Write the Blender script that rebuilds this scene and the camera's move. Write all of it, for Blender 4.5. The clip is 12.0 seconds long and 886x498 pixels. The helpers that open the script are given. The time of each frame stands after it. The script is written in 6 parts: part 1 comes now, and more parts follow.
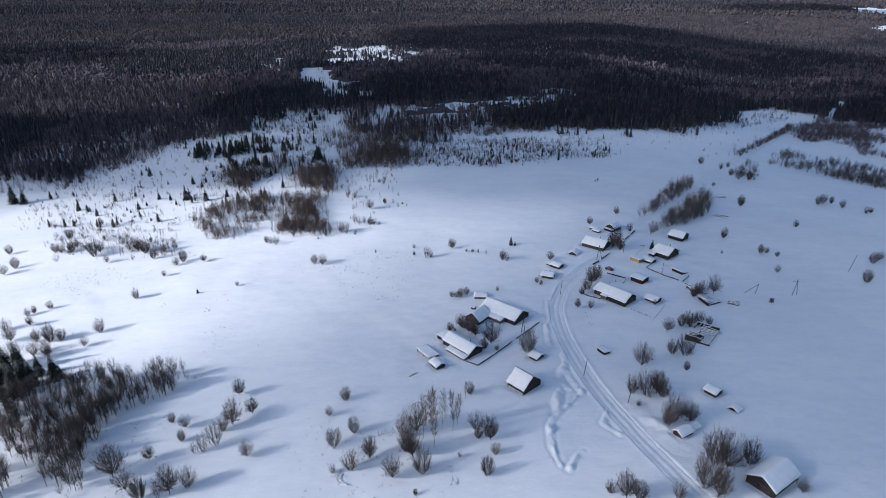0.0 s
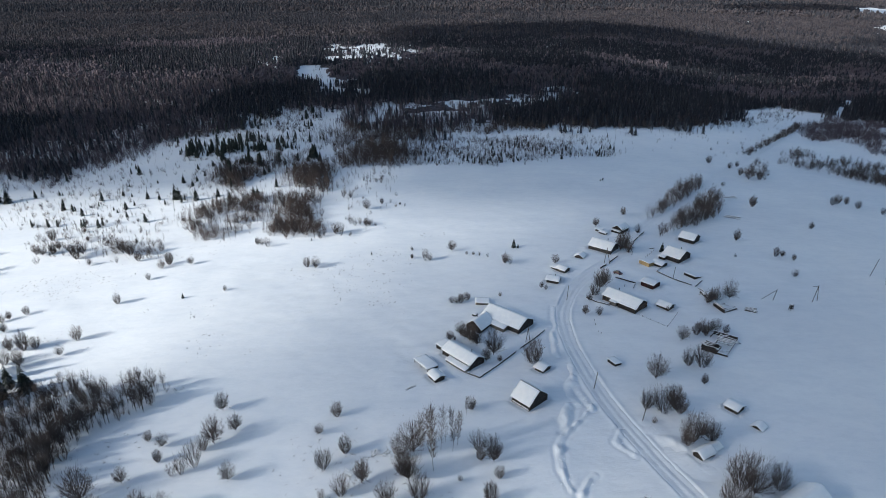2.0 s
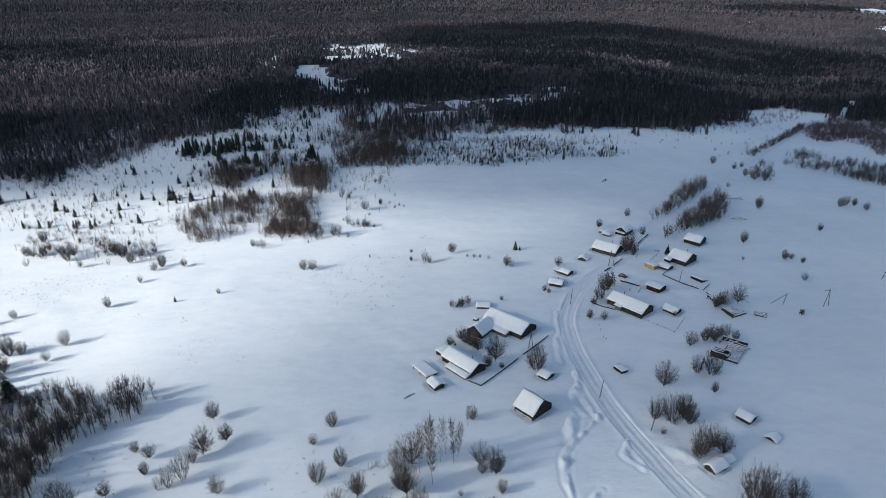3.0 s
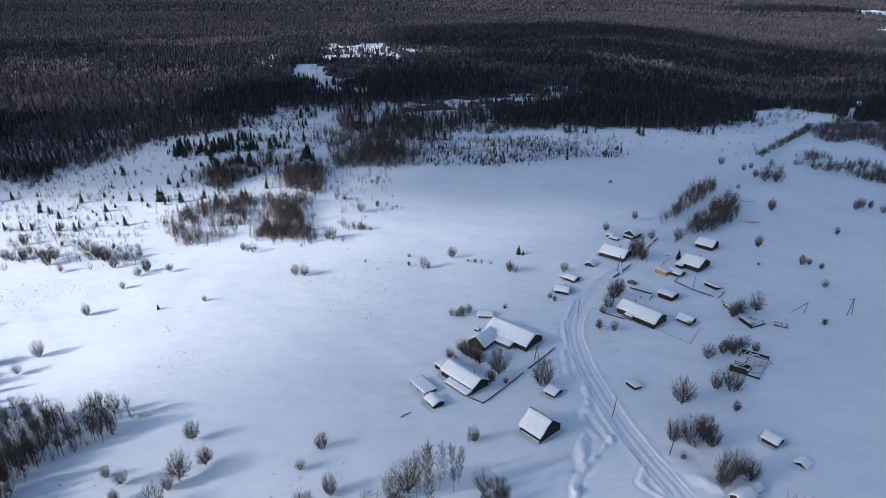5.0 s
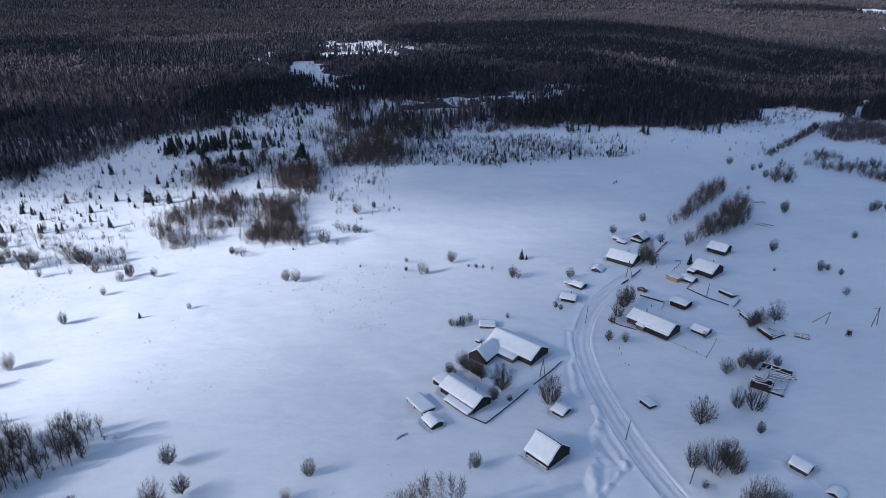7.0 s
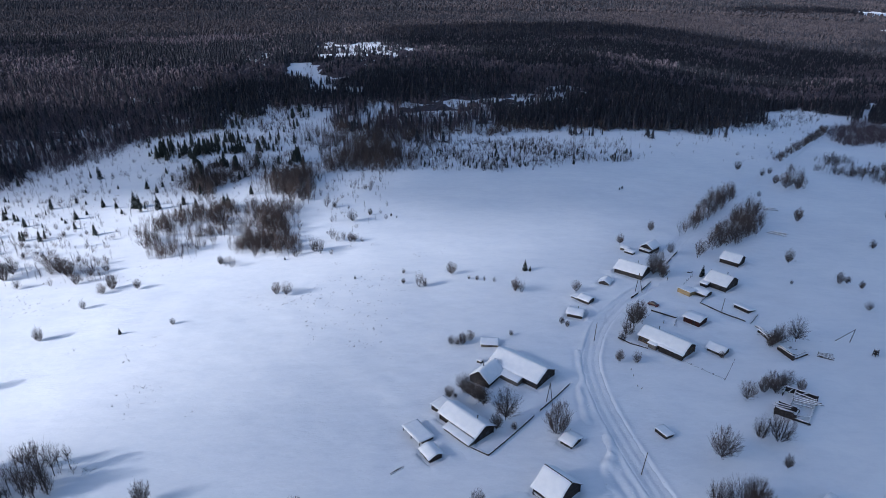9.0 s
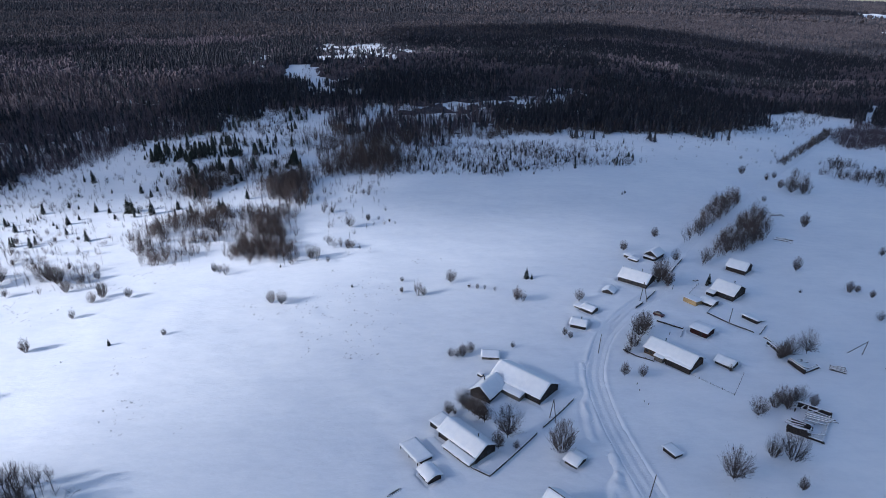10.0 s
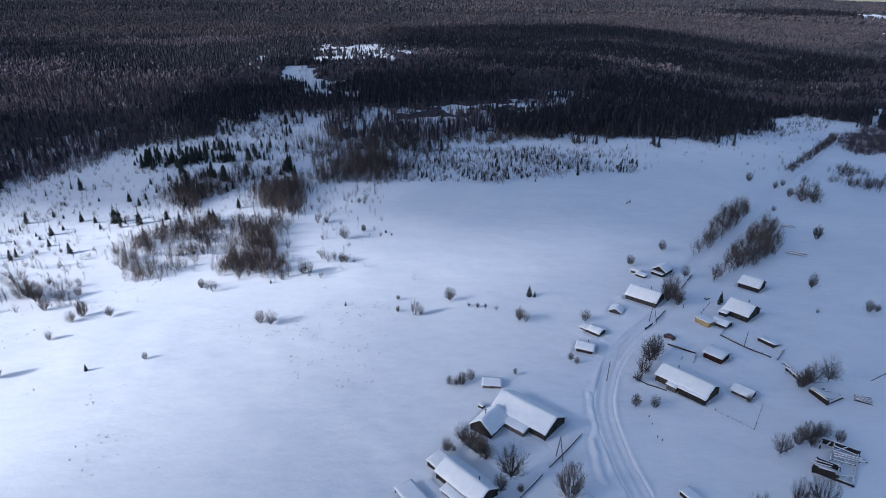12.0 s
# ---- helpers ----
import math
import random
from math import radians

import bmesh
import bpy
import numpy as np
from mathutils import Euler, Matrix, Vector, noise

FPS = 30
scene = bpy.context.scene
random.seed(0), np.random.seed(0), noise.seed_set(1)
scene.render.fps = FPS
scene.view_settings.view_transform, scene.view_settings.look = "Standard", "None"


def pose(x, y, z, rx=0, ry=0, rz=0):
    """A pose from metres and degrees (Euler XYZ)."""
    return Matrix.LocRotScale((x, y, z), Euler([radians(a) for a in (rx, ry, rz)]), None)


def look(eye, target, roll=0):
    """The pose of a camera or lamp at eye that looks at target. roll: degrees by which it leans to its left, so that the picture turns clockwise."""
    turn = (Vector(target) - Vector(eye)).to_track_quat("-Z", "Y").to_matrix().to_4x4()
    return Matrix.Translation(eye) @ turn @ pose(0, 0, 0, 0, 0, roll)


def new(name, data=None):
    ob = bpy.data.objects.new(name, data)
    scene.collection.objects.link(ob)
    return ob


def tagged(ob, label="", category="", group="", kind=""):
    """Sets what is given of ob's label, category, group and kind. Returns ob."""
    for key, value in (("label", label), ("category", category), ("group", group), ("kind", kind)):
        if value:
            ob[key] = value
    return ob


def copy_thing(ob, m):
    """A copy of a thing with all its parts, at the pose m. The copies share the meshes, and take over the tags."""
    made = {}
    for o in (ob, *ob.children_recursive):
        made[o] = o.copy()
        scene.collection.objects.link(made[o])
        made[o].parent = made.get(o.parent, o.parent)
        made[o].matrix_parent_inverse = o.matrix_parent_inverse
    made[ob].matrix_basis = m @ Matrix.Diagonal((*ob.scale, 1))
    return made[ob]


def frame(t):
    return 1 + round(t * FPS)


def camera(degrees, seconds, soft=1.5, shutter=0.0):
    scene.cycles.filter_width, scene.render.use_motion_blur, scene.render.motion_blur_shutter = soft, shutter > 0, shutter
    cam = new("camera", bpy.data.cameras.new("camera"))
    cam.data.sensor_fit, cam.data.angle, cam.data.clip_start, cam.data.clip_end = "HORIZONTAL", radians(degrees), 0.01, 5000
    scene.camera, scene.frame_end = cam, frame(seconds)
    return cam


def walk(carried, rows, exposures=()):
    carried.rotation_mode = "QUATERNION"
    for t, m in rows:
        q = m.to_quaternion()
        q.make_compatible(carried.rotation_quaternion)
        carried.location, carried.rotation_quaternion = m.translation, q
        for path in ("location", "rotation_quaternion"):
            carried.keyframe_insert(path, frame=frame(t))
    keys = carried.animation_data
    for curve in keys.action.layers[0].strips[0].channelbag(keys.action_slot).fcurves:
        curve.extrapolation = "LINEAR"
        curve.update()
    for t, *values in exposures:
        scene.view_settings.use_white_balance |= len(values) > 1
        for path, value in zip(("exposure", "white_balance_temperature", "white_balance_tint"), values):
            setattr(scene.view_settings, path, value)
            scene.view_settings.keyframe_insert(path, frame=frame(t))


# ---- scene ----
cam = camera(72.0, 12.0, soft=0.9)


def aim(x, y, z, pitch, roll, yaw):
    return pose(x, y, z, 90 + pitch, 0, yaw) @ pose(0, 0, 0, 0, 0, roll)


PATH = [
    (0, 0.00, 0.00, 111.60, -22.939, -0.389, -0.000),
    (0.5, -0.01, 3.26, 110.52, -22.949, -0.360, -0.012),
    (1, -0.01, 6.51, 109.43, -22.954, -0.332, -0.039),
    (1.5, -0.02, 9.73, 108.35, -22.943, -0.303, -0.051),
    (2, -0.03, 12.93, 107.28, -22.931, -0.274, -0.069),
    (2.5, -0.04, 16.12, 106.23, -22.907, -0.245, -0.076),
    (3, -0.05, 19.29, 105.20, -22.853, -0.217, -0.087),
    (5, -0.09, 31.83, 101.45, -22.751, -0.102, -0.153),
    (5.5, -0.10, 34.94, 100.63, -22.768, -0.073, -0.195),
    (6, -0.10, 38.03, 99.88, -22.775, -0.044, -0.225),
    (6.5, -0.11, 41.12, 99.20, -22.822, -0.016, -0.250),
    (7, -0.11, 44.21, 98.59, -22.861, 0.013, -0.258),
    (9, -0.07, 56.50, 97.02, -22.693, 0.128, -0.335),
    (9.5, -0.05, 59.57, 96.88, -22.624, 0.157, -0.369),
    (10, -0.03, 62.64, 96.85, -22.556, 0.186, -0.392),
    (10.5, -0.00, 65.71, 96.94, -22.533, 0.214, -0.427),
    (11, 0.03, 68.79, 97.16, -22.526, 0.243, -0.459),
    (11.5, 0.07, 71.87, 97.50, -22.570, 0.272, -0.497),
    (12, 0.12, 74.96, 97.99, -22.602, 0.301, -0.524),
]
walk(cam, [(r[0], aim(*r[1:])) for r in PATH],
     exposures=[(0, 0.03, 5910, 13.5), (0.5, 0.03, 5985, 12.6), (1.0, 0.03, 6190, 9), (1.8, 0.05, 6326, 6), (3.0, 0.05, 6326, 6),
                (4.2, 0.04, 6030, 10), (5.0, 0.02, 5830, 12), (6.0, 0.01, 5750, 13), (9.0, -0.05, 5650, 14.4), (12.0, -0.03, 5640, 14.6)])

# ---------- light ----------
SUN_AZ = Vector((-0.94, -0.34, 0)).normalized()
SUN_EL = radians(23.0)
TO_SUN = (SUN_AZ * math.cos(SUN_EL) + Vector((0, 0, math.sin(SUN_EL)))).normalized()
world = bpy.data.worlds.new("winter_sky")
scene.world = world
world.use_nodes = True
wt = world.node_tree
sky = wt.nodes.new("ShaderNodeTexSky")
sky.sky_type = "NISHITA"
sky.sun_disc = False
sky.sun_elevation = SUN_EL
sky.sun_rotation = math.atan2(TO_SUN.x, TO_SUN.y)
sky.air_density, sky.dust_density, sky.ozone_density = 1.0, 1.2, 1.3
wt.links.new(sky.outputs[0], wt.nodes["Background"].inputs[0])
wt.nodes["Background"].inputs[1].default_value = 0.15
sun = new("sun", bpy.data.lights.new("sun", "SUN"))
sun.data.energy, sun.data.angle, sun.data.color = 5.0, radians(1.8), (1.0, 0.972, 0.935)
sun.matrix_world = look((0, 0, 0), -TO_SUN)


# ---------- materials ----------
def mat(name, base, rough=0.8, spec=0.3):
    m = bpy.data.materials.new(name)
    m.use_nodes = True
    b = m.node_tree.nodes["Principled BSDF"]
    b.inputs["Base Color"].default_value = (*base, 1)
    b.inputs["Roughness"].default_value = rough
    b.inputs["Specular IOR Level"].default_value = spec
    return m, m.node_tree.nodes, m.node_tree.links, b


def noise_node(n, l, scale, detail=4, rough=0.55, coord="Object", stretch=None):
    tc = n.new("ShaderNodeTexCoord")
    out = tc.outputs[coord]
    if stretch:
        mp = n.new("ShaderNodeMapping")
        mp.inputs["Scale"].default_value = stretch
        l.new(out, mp.inputs[0])
        out = mp.outputs[0]
    t = n.new("ShaderNodeTexNoise")
    t.inputs["Scale"].default_value, t.inputs["Detail"].default_value, t.inputs["Roughness"].default_value = scale, detail, rough
    l.new(out, t.inputs["Vector"])
    return t.outputs["Fac"]


def ramp(n, l, fac, stops):
    r = n.new("ShaderNodeValToRGB")
    while len(r.color_ramp.elements) < len(stops):
        r.color_ramp.elements.new(0.5)
    for e, (p, c) in zip(r.color_ramp.elements, stops):
        e.position, e.color = p, (*c, 1)
    l.new(fac, r.inputs[0])
    return r.outputs[0]


def mix(n, l, fac, a, b, mode="MIX"):
    x = n.new("ShaderNodeMix")
    x.data_type, x.blend_type = "RGBA", mode
    for sock, v in ((x.inputs["Factor"], fac), (x.inputs["A"], a), (x.inputs["B"], b)):
        if isinstance(v, (int, float)):
            sock.default_value = v
        elif isinstance(v, tuple):
            sock.default_value = (*v, 1)
        else:
            l.new(v, sock)
    return x.outputs["Result"]


def bump(n, l, b, height, strength, dist):
    k = n.new("ShaderNodeBump")
    k.inputs["Strength"].default_value, k.inputs["Distance"].default_value = strength, dist
    l.new(height, k.inputs["Height"])
    l.new(k.outputs[0], b.inputs["Normal"])
    return k


def random_of(n):
    return n.new("ShaderNodeObjectInfo").outputs["Random"]


def snow_field():
    m, n, l, b = mat("field_snow", (0.84, 0.85, 0.87), 0.75, 0.25)
    big = noise_node(n, l, 0.018, 4)
    mid = noise_node(n, l, 0.11, 5, 0.6, stretch=(0.6, 1.5, 1))
    fine = noise_node(n, l, 0.9, 5, 0.65)
    c = ramp(n, l, big, [(0.3, (0.82, 0.835, 0.86)), (0.7, (0.92, 0.92, 0.92))])
    crust = noise_node(n, l, 0.32, 6, 0.7, stretch=(0.7, 1.3, 1))
    c = mix(n, l, 0.2, c, ramp(n, l, crust, [(0.38, (0.74, 0.77, 0.81)), (0.55, (0.95, 0.95, 0.95))]), "MULTIPLY")
    c = mix(n, l, 0.2, c, ramp(n, l, mid, [(0.35, (0.72, 0.75, 0.79)), (0.65, (0.92, 0.92, 0.92))]), "MULTIPLY")
    # dry stalks that poke through the crust, in loose colonies
    colony = ramp(n, l, noise_node(n, l, 0.045, 3), [(0.56, (0, 0, 0)), (0.7, (1, 1, 1))])
    stalk = ramp(n, l, noise_node(n, l, 0.75, 6, 0.75), [(0.63, (0, 0, 0)), (0.72, (0.75, 0.75, 0.75))])
    dots = mix(n, l, 1.0, colony, stalk, "MULTIPLY")
    c = mix(n, l, dots, c, (0.36, 0.33, 0.31))
    l.new(c, b.inputs["Base Color"])
    h = mix(n, l, 0.5, mix(n, l, 0.15, mid, fine), crust)
    bump(n, l, b, h, 0.4, 0.6)
    return m


def snow_soft(name="roof_snow", shade=0.86):
    m, n, l, b = mat(name, (shade, shade, shade + 0.01), 0.7, 0.25)
    f = noise_node(n, l, 0.6, 4)
    g = noise_node(n, l, 4.0, 4)
    l.new(ramp(n, l, f, [(0.3, (shade - 0.05, shade - 0.04, shade - 0.02)), (0.7, (shade + 0.03,) * 3)]), b.inputs["Base Color"])
    bump(n, l, b, mix(n, l, 0.4, f, g), 0.4, 0.12)
    return m


def snow_road():
    m, n, l, b = mat("packed_snow", (0.8, 0.81, 0.83), 0.6, 0.3)
    f = noise_node(n, l, 0.25, 5)
    g = noise_node(n, l, 2.5, 5, 0.65)
    l.new(mix(n, l, 0.5, ramp(n, l, f, [(0.3, (0.74, 0.75, 0.78)), (0.7, (0.86, 0.86, 0.87))]),
              ramp(n, l, g, [(0.35, (0.72, 0.74, 0.77)), (0.65, (0.88, 0.88, 0.88))])), b.inputs["Base Color"])
    bump(n, l, b, g, 0.7, 0.15)
    return m


def old_wood(name, dark, light, boards=7.0, axis="Z"):
    m, n, l, b = mat(name, dark, 0.85, 0.2)
    tc = n.new("ShaderNodeTexCoord")
    wv = n.new("ShaderNodeTexWave")
    wv.wave_type, wv.bands_direction = "BANDS", axis
    wv.inputs["Scale"].default_value, wv.inputs["Distortion"].default_value = boards / 6.28 * 1.0, 1.2
    wv.inputs["Detail"].default_value = 2
    l.new(tc.outputs["Object"], wv.inputs["Vector"])
    f = noise_node(n, l, 1.3, 5, 0.6, stretch=(0.5, 0.5, 3.0))
    g = noise_node(n, l, 14.0, 4, 0.6)
    c = ramp(n, l, f, [(0.25, dark), (0.75, light)])
    c = mix(n, l, 0.5, c, ramp(n, l, wv.outputs["Fac"], [(0.0, (0.35, 0.35, 0.35)), (0.35, (1, 1, 1))]), "MULTIPLY")
    c = mix(n, l, 0.35, c, ramp(n, l, g, [(0.3, (0.5, 0.5, 0.5)), (0.7, (1.3, 1.25, 1.2))]), "MULTIPLY")
    l.new(c, b.inputs["Base Color"])
    bump(n, l, b, wv.outputs["Fac"], 0.8, 0.06)
    return m


def bark(name, dark, light, scale=3.0):
    m, n, l, b = mat(name, dark, 0.9, 0.15)
    f = noise_node(n, l, scale, 4)
    c = ramp(n, l, f, [(0.3, dark), (0.7, light)])
    v = n.new("ShaderNodeHueSaturation")
    l.new(c, v.inputs["Color"])
    mr = n.new("ShaderNodeMapRange")
    mr.inputs["To Min"].default_value, mr.inputs["To Max"].default_value = 0.75, 1.35
    l.new(random_of(n), mr.inputs["Value"])
    l.new(mr.outputs[0], v.inputs["Value"])
    l.new(v.outputs[0], b.inputs["Base Color"])
    return m


def needles(name, dark, light, frost, scale):
    """Conifer needles with settled snow on what faces up."""
    m, n, l, b = mat(name, dark, 0.85, 0.15)
    f = noise_node(n, l, scale, 4, 0.6)
    c = ramp(n, l, f, [(0.3, dark), (0.7, light)])
    geo = n.new("ShaderNodeNewGeometry")
    sep = n.new("ShaderNodeSeparateXYZ")
    l.new(geo.outputs["Normal"], sep.inputs[0])
    up = ramp(n, l, sep.outputs["Z"], [(0.25, (0, 0, 0)), (0.75, (1, 1, 1))])
    spots = ramp(n, l, noise_node(n, l, scale * 2.3, 4, 0.7), [(0.48, (0, 0, 0)), (0.62, (1, 1, 1))])
    stand = ramp(n, l, noise_node(n, l, 0.012, 3), [(0.38, (0.15, 0.15, 0.15)), (0.62, (1, 1, 1))])
    fac = mix(n, l, 1.0, mix(n, l, 1.0, up, spots, "MULTIPLY"), stand, "MULTIPLY")
    fac = mix(n, l, 1.0, fac, (frost, frost, frost), "MULTIPLY")
    l.new(mix(n, l, fac, c, (0.78, 0.8, 0.83)), b.inputs["Base Color"])
    return m


def twig_stand(name, a, bcol, frost, patch):
    """Bare crowns of a whole stand: tone drifts from stand to stand."""
    m, n, l, b = mat(name, a, 0.9, 0.1)
    f = noise_node(n, l, patch, 4, 0.6)
    g = noise_node(n, l, 0.35, 3)
    c = mix(n, l, 0.5, ramp(n, l, f, [(0.35, a), (0.65, bcol)]), ramp(n, l, g, [(0.3, a), (0.7, bcol)]))
    fr = ramp(n, l, noise_node(n, l, 1.1, 3), [(0.55, (0, 0, 0)), (0.7, (frost,) * 3)])
    l.new(mix(n, l, fr, c, (0.7, 0.71, 0.74)), b.inputs["Base Color"])
    return m


SNOW = snow_field()
ROOF_SNOW = snow_soft()
CLOD_SNOW = snow_soft("piled_snow", 0.84)
ROAD_SNOW = snow_road()
LOG = old_wood("weathered_log", (0.022, 0.019, 0.019), (0.066, 0.056, 0.052))
LOG_GREY = old_wood("grey_log", (0.032, 0.029, 0.029), (0.095, 0.085, 0.08))
LOG_BROWN = old_wood("brown_log", (0.05, 0.033, 0.023), (0.135, 0.09, 0.062))
DARK_BOARD = old_wood("tarred_board", (0.016, 0.015, 0.015), (0.055, 0.048, 0.045), 9.0, "X")
RED_BOARD = old_wood("red_board", (0.03, 0.011, 0.011), (0.062, 0.022, 0.02), 9.0, "X")
FRESH_BOARD = old_wood("fresh_board", (0.34, 0.24, 0.12), (0.55, 0.41, 0.22), 9.0, "X")
GREY_BOARD = old_wood("grey_board", (0.08, 0.073, 0.066), (0.22, 0.2, 0.18), 9.0, "X")
POLE_WOOD = old_wood("pole_wood", (0.05, 0.043, 0.037), (0.13, 0.115, 0.1), 2.0)
BARK = bark("shrub_bark", (0.042, 0.036, 0.034), (0.095, 0.08, 0.075))
TWIG = bark("shrub_twig", (0.06, 0.05, 0.048), (0.13, 0.108, 0.102), 1.0)
BIRCH = bark("birch_bark", (0.16, 0.15, 0.14), (0.48, 0.46, 0.43), 2.0)
BIRCH_TWIG = bark("birch_twig", (0.08, 0.066, 0.06), (0.17, 0.142, 0.13), 1.0)
NEEDLE = needles("spruce_needles", (0.010, 0.0135, 0.0115), (0.026, 0.033, 0.026), 0.42, 1.2)
# Navy shade and haze of the far forest put into a bluer needle colour.
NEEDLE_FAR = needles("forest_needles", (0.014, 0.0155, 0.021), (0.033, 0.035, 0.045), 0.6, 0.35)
TWIG_FAR = twig_stand("forest_twigs", (0.064, 0.053, 0.065), (0.138, 0.112, 0.126), 0.18, 0.01)
# Distance haze put into the colours: paler needles, closer in tone to the twigs.
NEEDLE_HAZED = needles("hazed_needles", (0.022, 0.0235, 0.03), (0.041, 0.042, 0.052), 0.5, 0.2)
TWIG_DISTANT = twig_stand("distant_twigs", (0.042, 0.037, 0.043), (0.084, 0.071, 0.076), 0.1, 0.006)
UNDERGROWTH = twig_stand("undergrowth_twigs", (0.045, 0.039, 0.046), (0.092, 0.078, 0.088), 0.2, 0.03)
TWIG_BROWN = twig_stand("alder_twigs", (0.06, 0.047, 0.044), (0.13, 0.102, 0.093), 0.08, 0.03)
METAL, _n, _l, _b = mat("old_metal", (0.12, 0.12, 0.125), 0.5)
_b.inputs["Metallic"].default_value = 0.8
GLASS, _n, _l, _b = mat("window_glass", (0.02, 0.025, 0.03), 0.08, 0.6)
FRAME_WHITE, _n, _l, _b = mat("window_paint", (0.07, 0.067, 0.065), 0.7)
BRICK, _n, _l, _b = mat("chimney_brick", (0.22, 0.1, 0.07), 0.9)
_l.new(ramp(_n, _l, noise_node(_n, _l, 6.0), [(0.3, (0.13, 0.06, 0.045)), (0.7, (0.28, 0.14, 0.1))]), _b.inputs["Base Color"])
CAR_PAINT, _n, _l, _b = mat("car_paint", (0.06, 0.008, 0.01), 0.3, 0.5)
TYRE, _n, _l, _b = mat("tyre_rubber", (0.02, 0.02, 0.02), 0.9)
LAMP_GLASS, _n, _l, _b = mat("lamp_glass", (0.6, 0.6, 0.58), 0.15, 0.6)


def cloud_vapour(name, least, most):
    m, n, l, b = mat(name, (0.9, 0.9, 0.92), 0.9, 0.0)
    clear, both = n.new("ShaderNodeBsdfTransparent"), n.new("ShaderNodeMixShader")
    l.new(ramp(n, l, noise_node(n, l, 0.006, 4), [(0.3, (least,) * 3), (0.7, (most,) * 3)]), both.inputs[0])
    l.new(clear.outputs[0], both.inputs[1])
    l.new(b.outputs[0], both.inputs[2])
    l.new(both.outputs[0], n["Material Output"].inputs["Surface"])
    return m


# Vapour of the unseen shading clouds, in three densities tuned to the shade wanted.
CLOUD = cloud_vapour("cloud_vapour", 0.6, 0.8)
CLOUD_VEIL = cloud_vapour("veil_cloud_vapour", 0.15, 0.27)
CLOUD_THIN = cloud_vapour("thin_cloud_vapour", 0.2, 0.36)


# ---------- mesh helpers ----------
def mesh_np(name, verts, faces, material, parent=None, label="", smooth=False, kind="", category=""):
    """A mesh object from arrays of corners and of equal-sided faces."""
    verts, faces = np.asarray(verts, np.float32), np.asarray(faces, np.int32)
    me = bpy.data.meshes.new(name)
    k = faces.shape[1]
    me.vertices.add(len(verts))
    me.vertices.foreach_set("co", verts.ravel())
    me.loops.add(faces.size)
    me.loops.foreach_set("vertex_index", faces.ravel())
    me.polygons.add(len(faces))
    me.polygons.foreach_set("loop_start", np.arange(0, faces.size, k, dtype=np.int32))
    me.polygons.foreach_set("loop_total", np.full(len(faces), k, np.int32))
    me.polygons.foreach_set("use_smooth", np.full(len(faces), smooth))
    me.update(calc_edges=True)
    me.validate()
    me.materials.append(material)
    ob = new(name, me)
    if parent:
        ob.parent = parent
    return tagged(ob, label, category, "", kind)


def part(name, bm, material, parent=None, label="", smooth=False):
    """Links a bmesh as one mesh object under a thing or part."""
    me = bpy.data.meshes.new(name)
    bmesh.ops.recalc_face_normals(bm, faces=bm.faces)
    bm.to_mesh(me)
    bm.free()
    me.materials.append(material)
    if smooth:
        me.polygons.foreach_set("use_smooth", np.full(len(me.polygons), True))
    ob = new(name, me)
    if parent:
        ob.parent = parent
    return tagged(ob, label)


def box(bm, x0, x1, y0, y1, z0, z1, m=None):
    vs = [bm.verts.new((m @ Vector(c)) if m else c) for c in
          ((x0, y0, z0), (x1, y0, z0), (x1, y1, z0), (x0, y1, z0), (x0, y0, z1), (x1, y0, z1), (x1, y1, z1), (x0, y1, z1))]
    for f in ((0, 3, 2, 1), (4, 5, 6, 7), (0, 1, 5, 4), (1, 2, 6, 5), (2, 3, 7, 6), (3, 0, 4, 7)):
        bm.faces.new([vs[i] for i in f])


def beam(bm, a, b, r0, r1=None, sides=6):
    """A tapered round timber from a to b."""
    a, b = Vector(a), Vector(b)
    r1 = r0 if r1 is None else r1
    q = (b - a).to_track_quat("Z", "Y")
    ring = []
    for p, r in ((a, r0), (b, r1)):
        ring.append([bm.verts.new(p + q @ Vector((r * math.cos(6.2832 * i / sides), r * math.sin(6.2832 * i / sides), 0))) for i in range(sides)])
    for i in range(sides):
        bm.faces.new((ring[0][i], ring[0][(i + 1) % sides], ring[1][(i + 1) % sides], ring[1][i]))
    bm.faces.new(ring[0][::-1])
    bm.faces.new(ring[1])


def extrude_x(bm, profile, x0, x1):
    """A prism along x from an outline of (y, z)."""
    a = [bm.verts.new((x0, y, z)) for y, z in profile]
    b = [bm.verts.new((x1, y, z)) for y, z in profile]
    k = len(profile)
    for i in range(k):
        bm.faces.new((a[i], a[(i + 1) % k], b[(i + 1) % k], b[i]))
    bm.faces.new(a[::-1])
    bm.faces.new(b)


# ---------- ground ----------
RNG = np.random.RandomState(7)
TABLE = RNG.rand(256, 256)


def value_noise(x, y, size):
    u, v = np.asarray(x, float) / size, np.asarray(y, float) / size
    i, j = np.floor(u).astype(int), np.floor(v).astype(int)
    f, g = u - i, v - j
    f, g = f * f * (3 - 2 * f), g * g * (3 - 2 * g)
    t = lambda a, b: TABLE[a & 255, b & 255]
    return (t(i, j) * (1 - f) + t(i + 1, j) * f) * (1 - g) + (t(i, j + 1) * (1 - f) + t(i + 1, j + 1) * f) * g - 0.5


def ease(v, a, b):
    u = np.clip((np.asarray(v, float) - a) / (b - a), 0, 1)
    return u * u * (3 - 2 * u)


